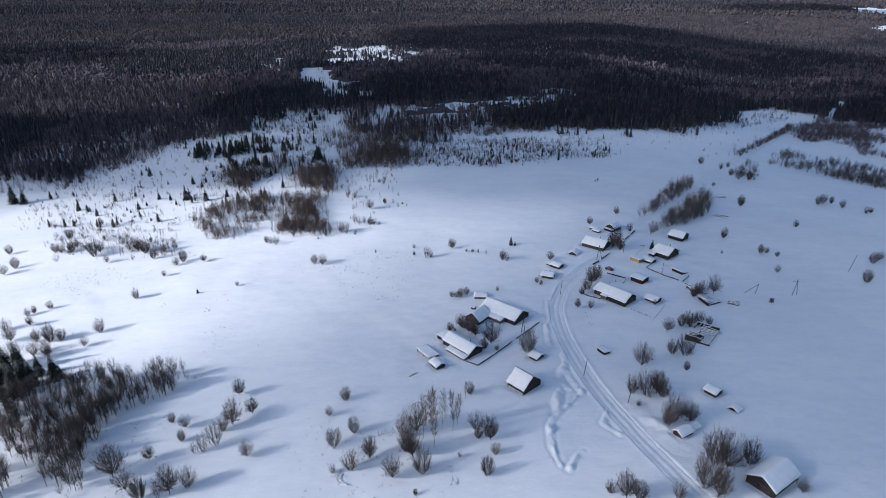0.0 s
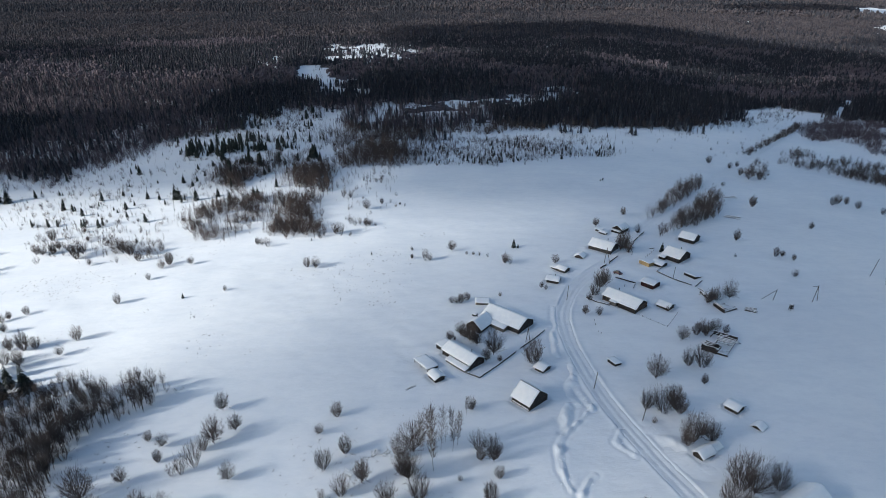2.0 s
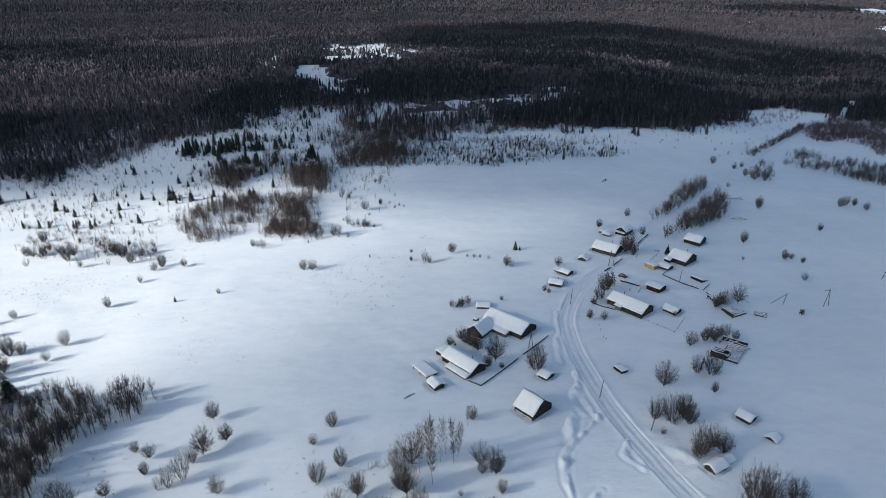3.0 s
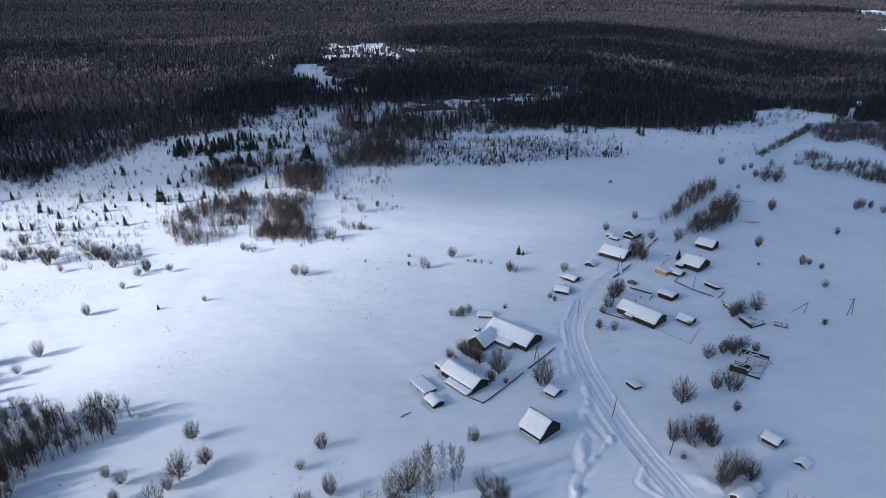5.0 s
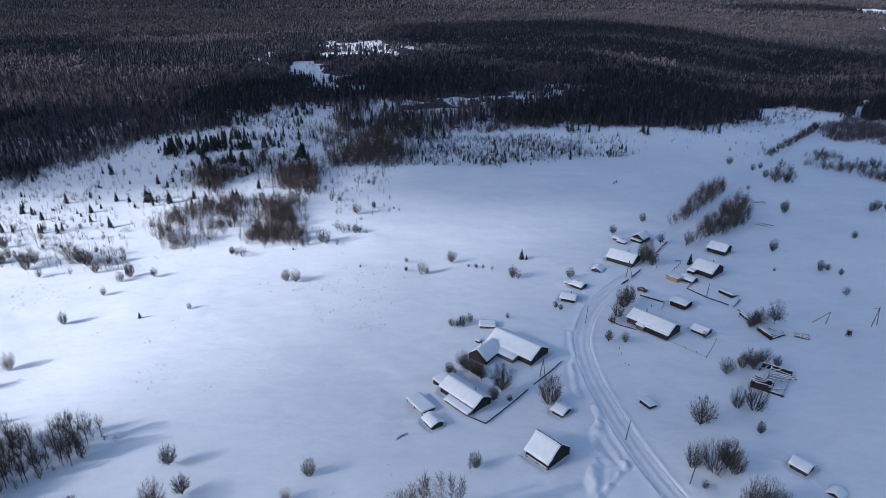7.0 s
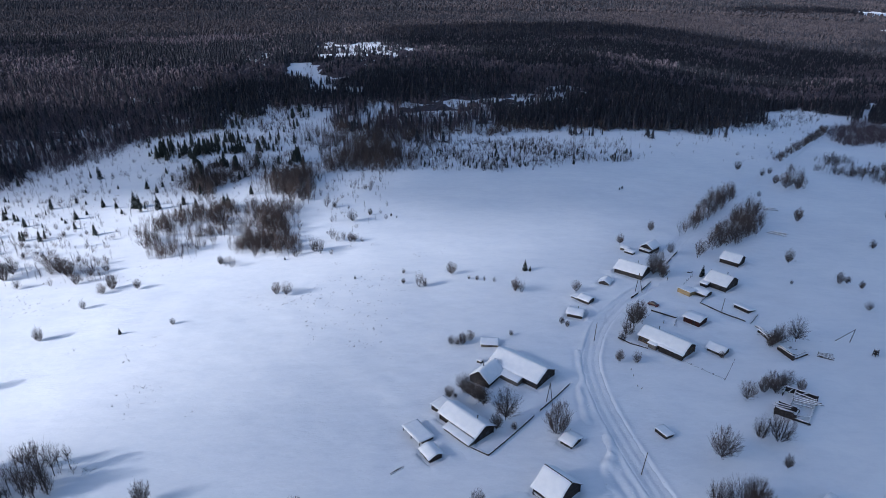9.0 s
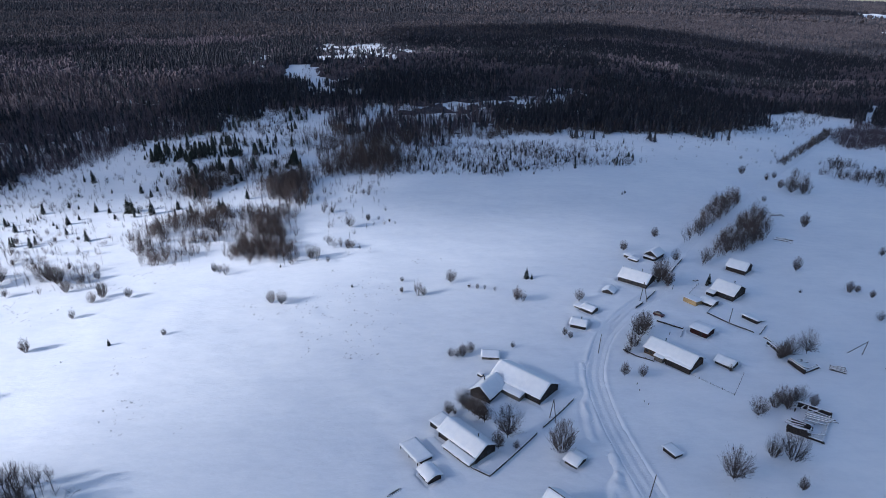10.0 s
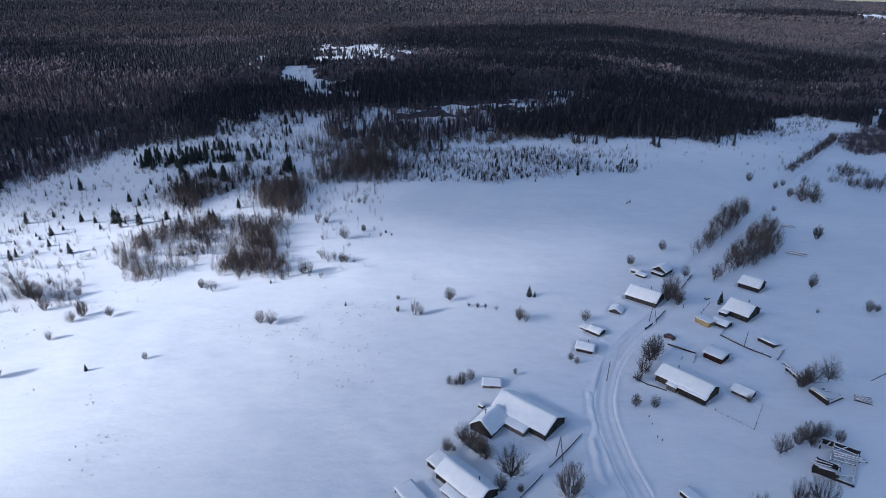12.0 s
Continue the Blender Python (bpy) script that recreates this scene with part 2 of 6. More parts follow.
ROAD = [(62.9, 101), (60.0, 108.7), (56.4, 117.4), (53.4, 125.5), (50.2, 135.2), (47.0, 147.1), (44.5, 158.5), (42.7, 171.3), (41.6, 185.8),
        (42.1, 200.1), (45.2, 211.3), (50.8, 223.6), (60.7, 237.1), (72.1, 248.9), (81.8, 261.9), (92.3, 280.0), (102.8, 296.3),
        (118.2, 316.5), (137.9, 340.8), (163.6, 372.3), (190.5, 405.9), (219.6, 439.5), (262.0, 491.5), (320.6, 566.7),
        (364.5, 617.5), (396.4, 623.1), (436.8, 670.2), (488.6, 743.6)]


def spline(points, step):
    """A smooth line through the points, at even steps."""
    p = np.array([points[0]] + list(points) + [points[-1]], float)
    out = []
    for k in range(1, len(p) - 2):
        n = max(2, int(np.hypot(*(p[k + 1] - p[k])) / step))
        t = np.linspace(0, 1, n, endpoint=False)[:, None]
        out.append(0.5 * (2 * p[k] + (p[k + 1] - p[k - 1]) * t + (2 * p[k - 1] - 5 * p[k] + 4 * p[k + 1] - p[k + 2]) * t**2
                          + (3 * p[k] - p[k - 1] - 3 * p[k + 1] + p[k + 2]) * t**3))
    return np.concatenate(out + [p[-1:]])


ROAD_LINE = spline([(80, 60), (70, 84)] + ROAD, 3.0)
BANK_LINES = [(spline([(41.3, 151.4), (36.6, 144.8), (31.7, 139.9), (29.1, 134.0), (28.4, 125.2), (29.2, 120.0)], 1.5), 0.75, 0.5),
              (spline([(31.6, 119.0), (33.8, 122.9), (35.7, 124.9)], 1.0), 0.6, 0.6),
              (spline([(39.0, 171.0), (38.6, 160.0), (41.0, 150.0)], 1.5), 0.4, 0.6),
              (spline([(40.0, 208.0), (39.1, 201.8), (38.7, 195.3), (36.5, 188.6), (36.4, 183.0), (35.9, 177.0)], 1.5), 0.32, 0.55),
              (spline([(46.5, 141.0), (44.0, 136.0), (47.6, 131.0)], 1.5), 0.32, 0.45),
              (spline([(54.5, 143.0), (57.0, 137.5), (60.0, 132.0), (63.0, 126.5)], 1.5), 0.42, 1.9),
              (spline([(35.0, 152.0), (33.0, 146.5), (32.4, 141.0)], 1.5), 0.5, 0.9),
              (spline([(38.0, 165.0), (36.0, 158.0), (37.5, 152.5)], 1.5), 0.5, 0.8)]


def distance(x, y, line):
    best = np.full(np.shape(x), 1e9)
    for a, b in zip(line[:-1], line[1:]):
        d = b - a
        t = np.clip(((x - a[0]) * d[0] + (y - a[1]) * d[1]) / (d @ d), 0, 1)
        best = np.minimum(best, np.hypot(x - a[0] - t * d[0], y - a[1] - t * d[1]))
    return best


def land(x, y):
    """The lie of the land without drifts."""
    x, y = np.asarray(x, float), np.asarray(y, float)
    a, b = np.clip(x / 155, -1.7, 2.0), np.clip((y - 232.5) / 155, -1.0, 1.3)
    near = 1.55 * (0.76 + 2.0 * a + 0.58 * b - 2.16 * a * a - 1.138 * a * b + 0.01 * b * b)
    s = x / np.maximum(y, 1)
    w = ease(s, 0.2, 0.55)
    foot = 14 * (1 - w) - 19 * w
    right = ease(s, 0.45, 0.72)
    far = foot + (92 * (1 - right) + 40 * right - foot) * np.clip((np.maximum(y, 0) - 1120) / 3700, 0, 1.1)
    far = far + value_noise(x, y, 420) * 14 * ease(y, 1500, 3500)
    w = ease(y, 457, 913)
    return near * (1 - w) + far * w


def ground(x, y):
    """Height of the snow surface, with drifts."""
    x, y = np.asarray(x, float), np.asarray(y, float)
    return land(x, y) + 0.7 * value_noise(x, y, 31) + 0.3 * value_noise(x + 50, y + y * 0.3, 11) + 0.1 * value_noise(x, y + 9, 3.5) + 0.5 * np.clip(value_noise(x + 13, y, 47) + 0.12, 0, 1) * value_noise(x, y, 5.2)


def at_ground(x, y):
    return float(ground(x, y))


def steps_of(stops):
    """Grid lines from (start, end, step) runs."""
    return np.unique(np.concatenate([np.arange(a, b, s) for a, b, s in stops] + [[stops[-1][1]]]))


def build_ground():
    gx = steps_of([(-6500, -1500, 250), (-1500, -400, 40), (-400, -160, 6), (-160, -15, 1.6), (-15, 20, 0.75), (20, 62, 0.45), (62, 125, 0.75), (125, 320, 2.5), (320, 1500, 30), (1500, 6500, 250)])
    gy = steps_of([(-2500, -200, 120), (-200, 90, 8), (90, 108, 0.8), (108, 165, 0.5), (165, 265, 0.8), (265, 420, 2.0), (420, 1000, 8), (1000, 2400, 40), (2400, 6500, 130)])
    X, Y = np.meshgrid(gx, gy)
    Z = ground(X, Y)
    close = (X > -20) & (X < 560) & (Y > 50) & (Y < 780)
    xs, ys = X[close], Y[close]
    d = distance(xs, ys, ROAD_LINE)
    rough = np.clip(0.35 + 1.8 * (value_noise(xs, ys, 4.0) + 0.4) + 0.8 * value_noise(xs, ys, 1.2), 0.1, 2.2)
    Zc = Z[close] - 0.36 * (1 - ease(d, 1.9, 2.7)) + 0.2 * rough * np.exp(-np.abs(d - 2.9) / 0.5)
    for line, height, wide in BANK_LINES:
        e = distance(xs, ys, line)
        e = np.abs(e + 1.1 * value_noise(xs, ys, 3.1) + 0.5 * value_noise(xs, ys, 1.1))
        Zc = Zc + height * (np.clip(-0.35 + 2.6 * (value_noise(xs, ys, 2.9) + 0.4) + 0.7 * value_noise(xs, ys, 1.0), 0, 1.6) * np.exp(-e / wide) + 0.12 * np.exp(-((e / (3.2 * wide)) ** 2))) - 0.22 * np.exp(-(((e - 2.2 * wide) / wide) ** 2))
    Z[close] = Zc
    k, r = len(gx), len(gy)
    idx = np.arange(k * r).reshape(r, k)
    faces = np.stack([idx[:-1, :-1], idx[:-1, 1:], idx[1:, 1:], idx[1:, :-1]], -1).reshape(-1, 4)
    mesh_np("ground", np.stack([X, Y, Z], -1).reshape(-1, 3), faces, SNOW, smooth=True, kind="structure", category="ground",
            label="snow-covered field and forest floor with wind drifts")


def build_road():
    line = spline([(80, 60), (70, 84)] + ROAD, 1.0)
    tang = np.gradient(line, axis=0)
    tang /= np.hypot(*tang.T)[:, None]
    side = np.stack([tang[:, 1], -tang[:, 0]], 1)
    off = np.array([-2.9, -2.3, -1.9, -1.45, -1.1, -0.75, -0.35, 0.0, 0.35, 0.75, 1.1, 1.45, 1.9, 2.3, 2.9])
    lift = np.array([-0.4, -0.1, -0.13, -0.17, -0.24, -0.23, -0.16, -0.13, -0.15, -0.23, -0.24, -0.17, -0.13, -0.1, -0.4])
    P = line[:, None] + side[:, None] * off[None, :, None]
    Z = ground(line[:, 0], line[:, 1])[:, None] + lift + 0.16 * value_noise(P[..., 0] * 1.0, P[..., 1], 1.3) + 0.03 + 0.4 * ease(P[..., 1], 390, 450)
    r, k = Z.shape
    idx = np.arange(r * k).reshape(r, k)
    faces = np.stack([idx[:-1, :-1], idx[1:, :-1], idx[1:, 1:], idx[:-1, 1:]], -1).reshape(-1, 4)
    mesh_np("road", np.concatenate([P, Z[..., None]], -1).reshape(-1, 3), faces, ROAD_SNOW, smooth=True, kind="structure", category="road",
            label="ploughed country road of packed rutted snow")


build_ground()
build_road()


def build_shade_clouds():
    """Broken low clouds added out of view between sun and land to shade it."""
    for cx, cy, rx, ry, turn, thin in SHADE_CLOUDS:
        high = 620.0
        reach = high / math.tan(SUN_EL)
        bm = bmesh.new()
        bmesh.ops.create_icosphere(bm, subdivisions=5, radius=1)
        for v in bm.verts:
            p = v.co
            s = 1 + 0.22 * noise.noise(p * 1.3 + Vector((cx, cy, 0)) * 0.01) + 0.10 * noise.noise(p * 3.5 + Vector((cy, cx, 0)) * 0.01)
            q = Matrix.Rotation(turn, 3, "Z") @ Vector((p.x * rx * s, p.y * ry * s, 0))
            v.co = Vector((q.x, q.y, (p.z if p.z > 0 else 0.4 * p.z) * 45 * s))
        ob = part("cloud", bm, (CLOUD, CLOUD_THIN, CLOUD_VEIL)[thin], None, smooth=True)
        tagged(ob, "unseen grey-white cloud added to shade the land", "cloud", "clouds", "stuff")
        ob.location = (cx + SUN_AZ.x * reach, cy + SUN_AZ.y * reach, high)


# Rows: centre, radii and turn of each shadow wanted on the land, vapour index.
SHADE_CLOUDS = [(130, 480, 200, 105, 0.1, 0), (62, 385, 120, 62, 0.25, 0), (-235, 494, 275, 138, 0.02, 0), (-80, 112, 165, 50, 0.15, 1), (14, 226, 112, 72, 1.07, 2), (262, 250, 222, 190, 0.5, 0), (95, 240, 125, 75, 0.6, 1), (8, 192, 84, 38, 0.2, 2), (240, 70, 185, 95, 0.1, 0), (500, 440, 320, 240, 0.6, 0),
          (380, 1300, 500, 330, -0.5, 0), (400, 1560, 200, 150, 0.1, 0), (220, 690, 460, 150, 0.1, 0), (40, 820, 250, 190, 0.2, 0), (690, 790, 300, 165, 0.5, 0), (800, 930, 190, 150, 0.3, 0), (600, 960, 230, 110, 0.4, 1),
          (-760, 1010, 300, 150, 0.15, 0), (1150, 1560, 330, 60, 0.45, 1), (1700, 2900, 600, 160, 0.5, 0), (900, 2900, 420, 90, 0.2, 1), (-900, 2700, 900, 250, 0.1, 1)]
build_shade_clouds()


# ---------- plants ----------
def sticks(rows):
    """Three-sided tapered sticks from rows of (ax, ay, az, bx, by, bz, r0, r1): corners and triangles."""
    s = np.asarray(rows, float)
    a, b = s[:, :3], s[:, 3:6]
    d = b - a
    d /= np.linalg.norm(d, axis=1, keepdims=True) + 1e-9
    ref = np.where(np.abs(d[:, 2:3]) > 0.9, np.array([[1.0, 0, 0]]), np.array([[0, 0, 1.0]]))
    u = np.cross(d, ref)
    u /= np.linalg.norm(u, axis=1, keepdims=True) + 1e-9
    v = np.cross(d, u)
    ang = np.array([0, 2.0944, 4.1888])
    ring = u[:, None] * np.cos(ang)[None, :, None] + v[:, None] * np.sin(ang)[None, :, None]
    verts = np.stack([a[:, None] + ring * s[:, 6, None, None], b[:, None] + ring * s[:, 7, None, None]], 1).reshape(-1, 3)
    tri = np.array([(0, 1, 4), (0, 4, 3), (1, 2, 5), (1, 5, 4), (2, 0, 3), (2, 3, 5)])
    faces = (np.arange(len(s))[:, None, None] * 6 + tri).reshape(-1, 3)
    return verts, faces


def flat_sticks(rows, swell=1.0):
    """Thin tapering slivers, one triangle each, for fine twigs and far trees."""
    s = np.asarray(rows, float)
    a, b, r = s[:, :3], s[:, 3:6], s[:, 6:7] * swell
    d = b - a
    ref = np.cross(d, np.array([[0.3, 0.9, 0.1]]))
    ref /= np.linalg.norm(ref, axis=1, keepdims=True) + 1e-9
    verts = np.stack([a - ref * r, a + ref * r, b], 1).reshape(-1, 3)
    return verts, np.arange(len(s) * 3).reshape(-1, 3)


def heading(rng, tilt, turn):
    return np.array([math.sin(tilt) * math.cos(turn), math.sin(tilt) * math.sin(turn), math.cos(tilt)])


def unit(wood, fine):
    """Both sets of rows scaled together to a height of one."""
    s = 1 / max(r[5] for r in wood + fine)
    fit = lambda r: (*(v * s for v in r[:6]), *r[6:])
    return [fit(r) for r in wood], [fit(r) for r in fine]


def shrub_rows(rng, limbs, twigs, wide, fat=1.0, foot=0.0, droop=1.9, forks=6):
    """A bare shrub of unit height: many stems fan out from a broad foot and fork into fine upright rods that fill an uneven crown."""
    wood, fine = [], []
    low = np.array([0, 0, foot])
    if foot:
        wood.append((0, 0, -0.03, 0.01, 0.01, foot + 0.04, 0.013 * fat, 0.010 * fat))
    heart = np.array([0, 0, 0.47 + 0.18 * foot])
    lobes = [(6.28 * rng.rand(), 0.84 + 0.26 * rng.rand()) for _ in range(5)]
    for i in range(limbs):
        polar = droop * math.sqrt((i + 0.4) / limbs) * (0.85 + 0.3 * rng.rand())
        turn = 2.39996 * i + 0.8 * rng.rand()
        swell = min(lobes, key=lambda q: 1 - math.cos(q[0] - turn))[1] * (0.85 + 0.25 * rng.rand())
        rim = 0.2 * wide * math.sqrt(rng.rand())
        base = low * (0.75 + 0.4 * rng.rand()) if foot else np.array([rim * math.cos(turn), rim * math.sin(turn), -0.03])
        hull = lambda p, a, s: heart + s * swell * np.array([wide * math.sin(p) * math.cos(a), wide * math.sin(p) * math.sin(a), (0.53 - 0.18 * foot) * math.cos(p)])
        aim_at = hull(polar, turn, 1.0)
        knee = base + (np.maximum(aim_at, [-9, -9, 0.2]) - base) * (0.3 + 0.18 * rng.rand())
        knee = knee * np.array([0.9, 0.9, 1.0]) + np.array([0.02 * rng.randn(), 0.02 * rng.randn(), 0.03])
        wood.append((*base, *knee, 0.0052 * fat, 0.0036 * fat))
        for _ in range(forks):
            tip = hull(polar + 0.3 * rng.randn(), turn + 0.7 * rng.randn() / (0.35 + math.sin(min(polar, 1.5))), 0.6 + 0.3 * rng.rand())
            tip[2] = max(tip[2], 0.08 + 0.1 * rng.rand())
            start = base + (knee - base) * (0.55 + 0.45 * rng.rand())
            mid = start + (tip - start) * (0.45 + 0.1 * rng.rand())
            mid = mid + np.array([0.02 * rng.randn(), 0.02 * rng.randn(), -0.02 + 0.015 * rng.randn()])
            wood += [(*start, *mid, 0.0026 * fat, 0.0016 * fat), (*mid, *tip, 0.0016 * fat, 0.0005 * fat)]
            way = (tip - mid) / (np.linalg.norm(tip - mid) + 1e-6)
            for _k in range(twigs):
                f = rng.rand() ** 0.6
                p = mid + (tip - mid) * f if rng.rand() < 0.68 else start + (mid - start) * f
                q = p + (way * 0.9 + heading(rng, 2.4 * rng.rand(), 6.28 * rng.rand()) * 0.75) * (0.03 + 0.075 * rng.rand())
                fine.append((*p, *q, 0.0014 * fat, 0.0006 * fat))
    return unit(wood, fine)


def tree_rows(rng, limbs, twigs, crown, bottom=0.3, fat=1.0):
    """A slender bare tree of unit height: rows for trunk and limbs, and rows for twigs."""
    wood, fine = [], []
    pts = [np.array([0, 0, -0.02])]
    for k in range(5):
        pts.append(pts[-1] + np.array([0.012 * rng.randn(), 0.012 * rng.randn(), 0.2]))
    for k in range(5):
        wood.append((*pts[k], *pts[k + 1], 0.011 * fat * (1 - 0.17 * k), 0.011 * fat * (1 - 0.17 * (k + 1)) ))
    for i in range(limbs):
        f = bottom + (0.97 - bottom) * (i + rng.rand()) / limbs
        k = min(int(f * 5), 4)
        root = pts[k] + (pts[k + 1] - pts[k]) * (f * 5 - k)
        turn = 2.4 * i + rng.rand()
        way = heading(rng, 0.5 + 0.35 * rng.rand(), turn)
        long = crown * (0.45 + 0.55 * math.sin(3.1416 * min(1, (1 - f) / (1 - bottom) * 0.85 + 0.12))) * (0.8 + 0.4 * rng.rand())
        mid = root + way * long * 0.55
        end = mid + (way * 0.6 + np.array([0, 0, 0.55])) * long * 0.5
        wood += [(*root, *mid, 0.0038 * fat, 0.0027 * fat), (*mid, *end, 0.0027 * fat, 0.0013 * fat)]
        for _ in range(twigs):
            g = 0.25 + 0.75 * rng.rand()
            p = root + (mid - root) * g * 2 if g < 0.5 else mid + (end - mid) * (g - 0.5) * 2
            q = p + (way * 0.7 + heading(rng, 1.7 * rng.rand(), 6.28 * rng.rand())) * (0.035 + 0.055 * rng.rand())
            fine.append((*p, *q, 0.0026 * fat, 0.0016 * fat))
    return unit(wood, fine)


def plant(name, label, category, group, makers, wood_mat, fine_mat, places, names=("trunk", "crown"), sink=0.05, size=1.0):
    """Sets a plant at each (x, y, height); alike ones share their meshes."""
    built = {}
    for i, (x, y, h) in enumerate(places):
        v, h = i % len(makers), h * size
        spot = pose(x, y, at_ground(x, y) - sink, 0, 0, (i * 137.5) % 360)
        if v in built:
            first, h0 = built[v]
            copy_thing(first, spot @ Matrix.Scale(h / h0, 4))
            continue
        thing = tagged(new(name), label, category, group)
        wood, fine = makers[v]
        mesh_np(names[0], *sticks(wood), wood_mat, thing)
        mesh_np(names[1], *flat_sticks(fine, 1.45), fine_mat, thing)
        thing.matrix_basis = spot @ Matrix.Scale(h, 4)
        built[v] = (thing, h)


def seeded(k):
    return np.random.RandomState(k)


SHRUBS = [shrub_rows(seeded(10 + k), 28 + k % 3, 14, (0.4, 0.45, 0.36, 0.47, 0.35, 0.42)[k], 1.0, (0.0, 0.05, 0.0, 0.0, 0.07, 0.0)[k], (2.0, 1.9, 2.05, 1.9, 2.05, 2.0)[k], 6) for k in range(6)]
CROWNS = [shrub_rows(seeded(20 + k), 30, 15, (0.36, 0.41, 0.34)[k], 0.88, (0.12, 0.09, 0.16)[k], 2.2, 6) for k in range(3)]
TREES = [tree_rows(seeded(30 + k), 38, 14, (0.125, 0.105, 0.14, 0.11)[k], (0.2, 0.28, 0.16, 0.24)[k], 0.48) for k in range(4)]
GROVE_TREES = [shrub_rows(seeded(60 + k), 10, 10, (0.2, 0.17, 0.23, 0.18)[k], 0.85, (0.3, 0.38, 0.24, 0.34)[k], 1.9, 5) for k in range(4)]
SAPLINGS = [shrub_rows(seeded(50 + k), 13, 12, (0.34, 0.4, 0.3)[k], 1.0, 0.0, 1.7, 6) for k in range(3)]
HEDGE_SHRUBS = [flat_sticks(sum(shrub_rows(seeded(90 + k), 8, 7, (0.27, 0.32, 0.24)[k], 1.0, (0.1, 0.04, 0.14)[k], 1.9, 5), []), 1.5) for k in range(3)]


def inside(x, y, poly):
    hit = np.zeros(np.shape(x), bool)
    px, py = poly[-1]
    for qx, qy in poly:
        cross = (qy > y) != (py > y)
        with np.errstate(divide="ignore", invalid="ignore"):
            hit ^= cross & (x < (px - qx) * (y - qy) / (py - qy) + qx)
        px, py = qx, qy
    return hit


def strew(poly, count, seed, clump=0.6):
    """Random spots within an outline."""
    r = seeded(seed)
    p = np.array(poly)
    lo, hi = p.min(0), p.max(0)
    out = np.zeros((0, 2))
    while len(out) < count:
        q = lo + (hi - lo) * r.rand(count * 4, 2)
        q = q[inside(q[:, 0], q[:, 1], poly)]
        if clump:
            q = q[value_noise(q[:, 0] + seed, q[:, 1], 23) + 0.7 * value_noise(q[:, 0], q[:, 1] + seed, 9) > clump * (r.rand(len(q)) - 0.35)]
        out = np.concatenate([out, q])
    return out[:count]


def stand(name, label, templates, spots, heights, material, seed, category="wood", lean=0.05, extra=None):
    """Many plants in one mesh: each takes a template at its spot, height and turn."""
    r = seeded(seed)
    n = len(spots)
    which = r.randint(len(templates), size=n)
    z = ground(spots[:, 0], spots[:, 1]) if n else np.zeros(0)
    V, F, base = [], [], 0
    for t, (tv, tf) in enumerate(templates):
        sel = np.where(which == t)[0]
        if not len(sel):
            continue
        ang = r.rand(len(sel)) * 6.2832
        h = heights[sel][:, None]
        wide = h * (0.85 + 0.35 * r.rand(len(sel))[:, None])
        c, s = np.cos(ang)[:, None], np.sin(ang)[:, None]
        lx, ly = (r.randn(2, len(sel), 1)) * lean
        X = (tv[:, 0] * c - tv[:, 1] * s) * wide + spots[sel, 0:1] + lx * tv[:, 2] * h
        Y = (tv[:, 0] * s + tv[:, 1] * c) * wide + spots[sel, 1:2] + ly * tv[:, 2] * h
        Z = tv[:, 2] * h + z[sel][:, None] - 0.1
        V.append(np.stack([X, Y, Z], -1).reshape(-1, 3))
        F.append((np.arange(len(sel))[:, None, None] * len(tv) + tf + base).reshape(-1, 3))
        base += len(sel) * len(tv)
    return mesh_np(name, np.concatenate(V), np.concatenate(F), material, None, label, kind="stuff", category=category)


def cone_tiers(seed, tiers, spikes, width=0.2, bare=0.06):
    """A conifer of unit height from jagged drooping skirts."""
    r = seeded(seed)
    V, F = [(-0.012, -0.012, -0.03), (0.012, -0.012, -0.03), (0, 0.016, -0.03), (0, 0, 0.5)], [(0, 1, 3), (1, 2, 3), (2, 0, 3)]
    for k in range(tiers):
        f = k / tiers
        top = bare + (1 - bare) * min(1.0, f + 1.9 / tiers)
        low = bare + (1 - bare) * f
        rad = width * (1 - f) ** 0.85 + 0.012
        o = len(V)
        V.append((0, 0, top))
        turn = r.rand() * 6.28
        for i in range(spikes * 2):
            a = turn + 3.1416 * i / spikes
            q = rad * ((0.8 + 0.45 * r.rand()) if i % 2 == 0 else (0.45 + 0.15 * r.rand()))
            V.append((q * math.cos(a), q * math.sin(a), low + (0.0 if i % 2 == 0 else 0.35 * (top - low)) - 0.02 * r.rand()))
        for i in range(spikes * 2):
            F.append((o, o + 1 + i, o + 1 + (i + 1) % (spikes * 2)))
    return np.array(V, float), np.array(F)


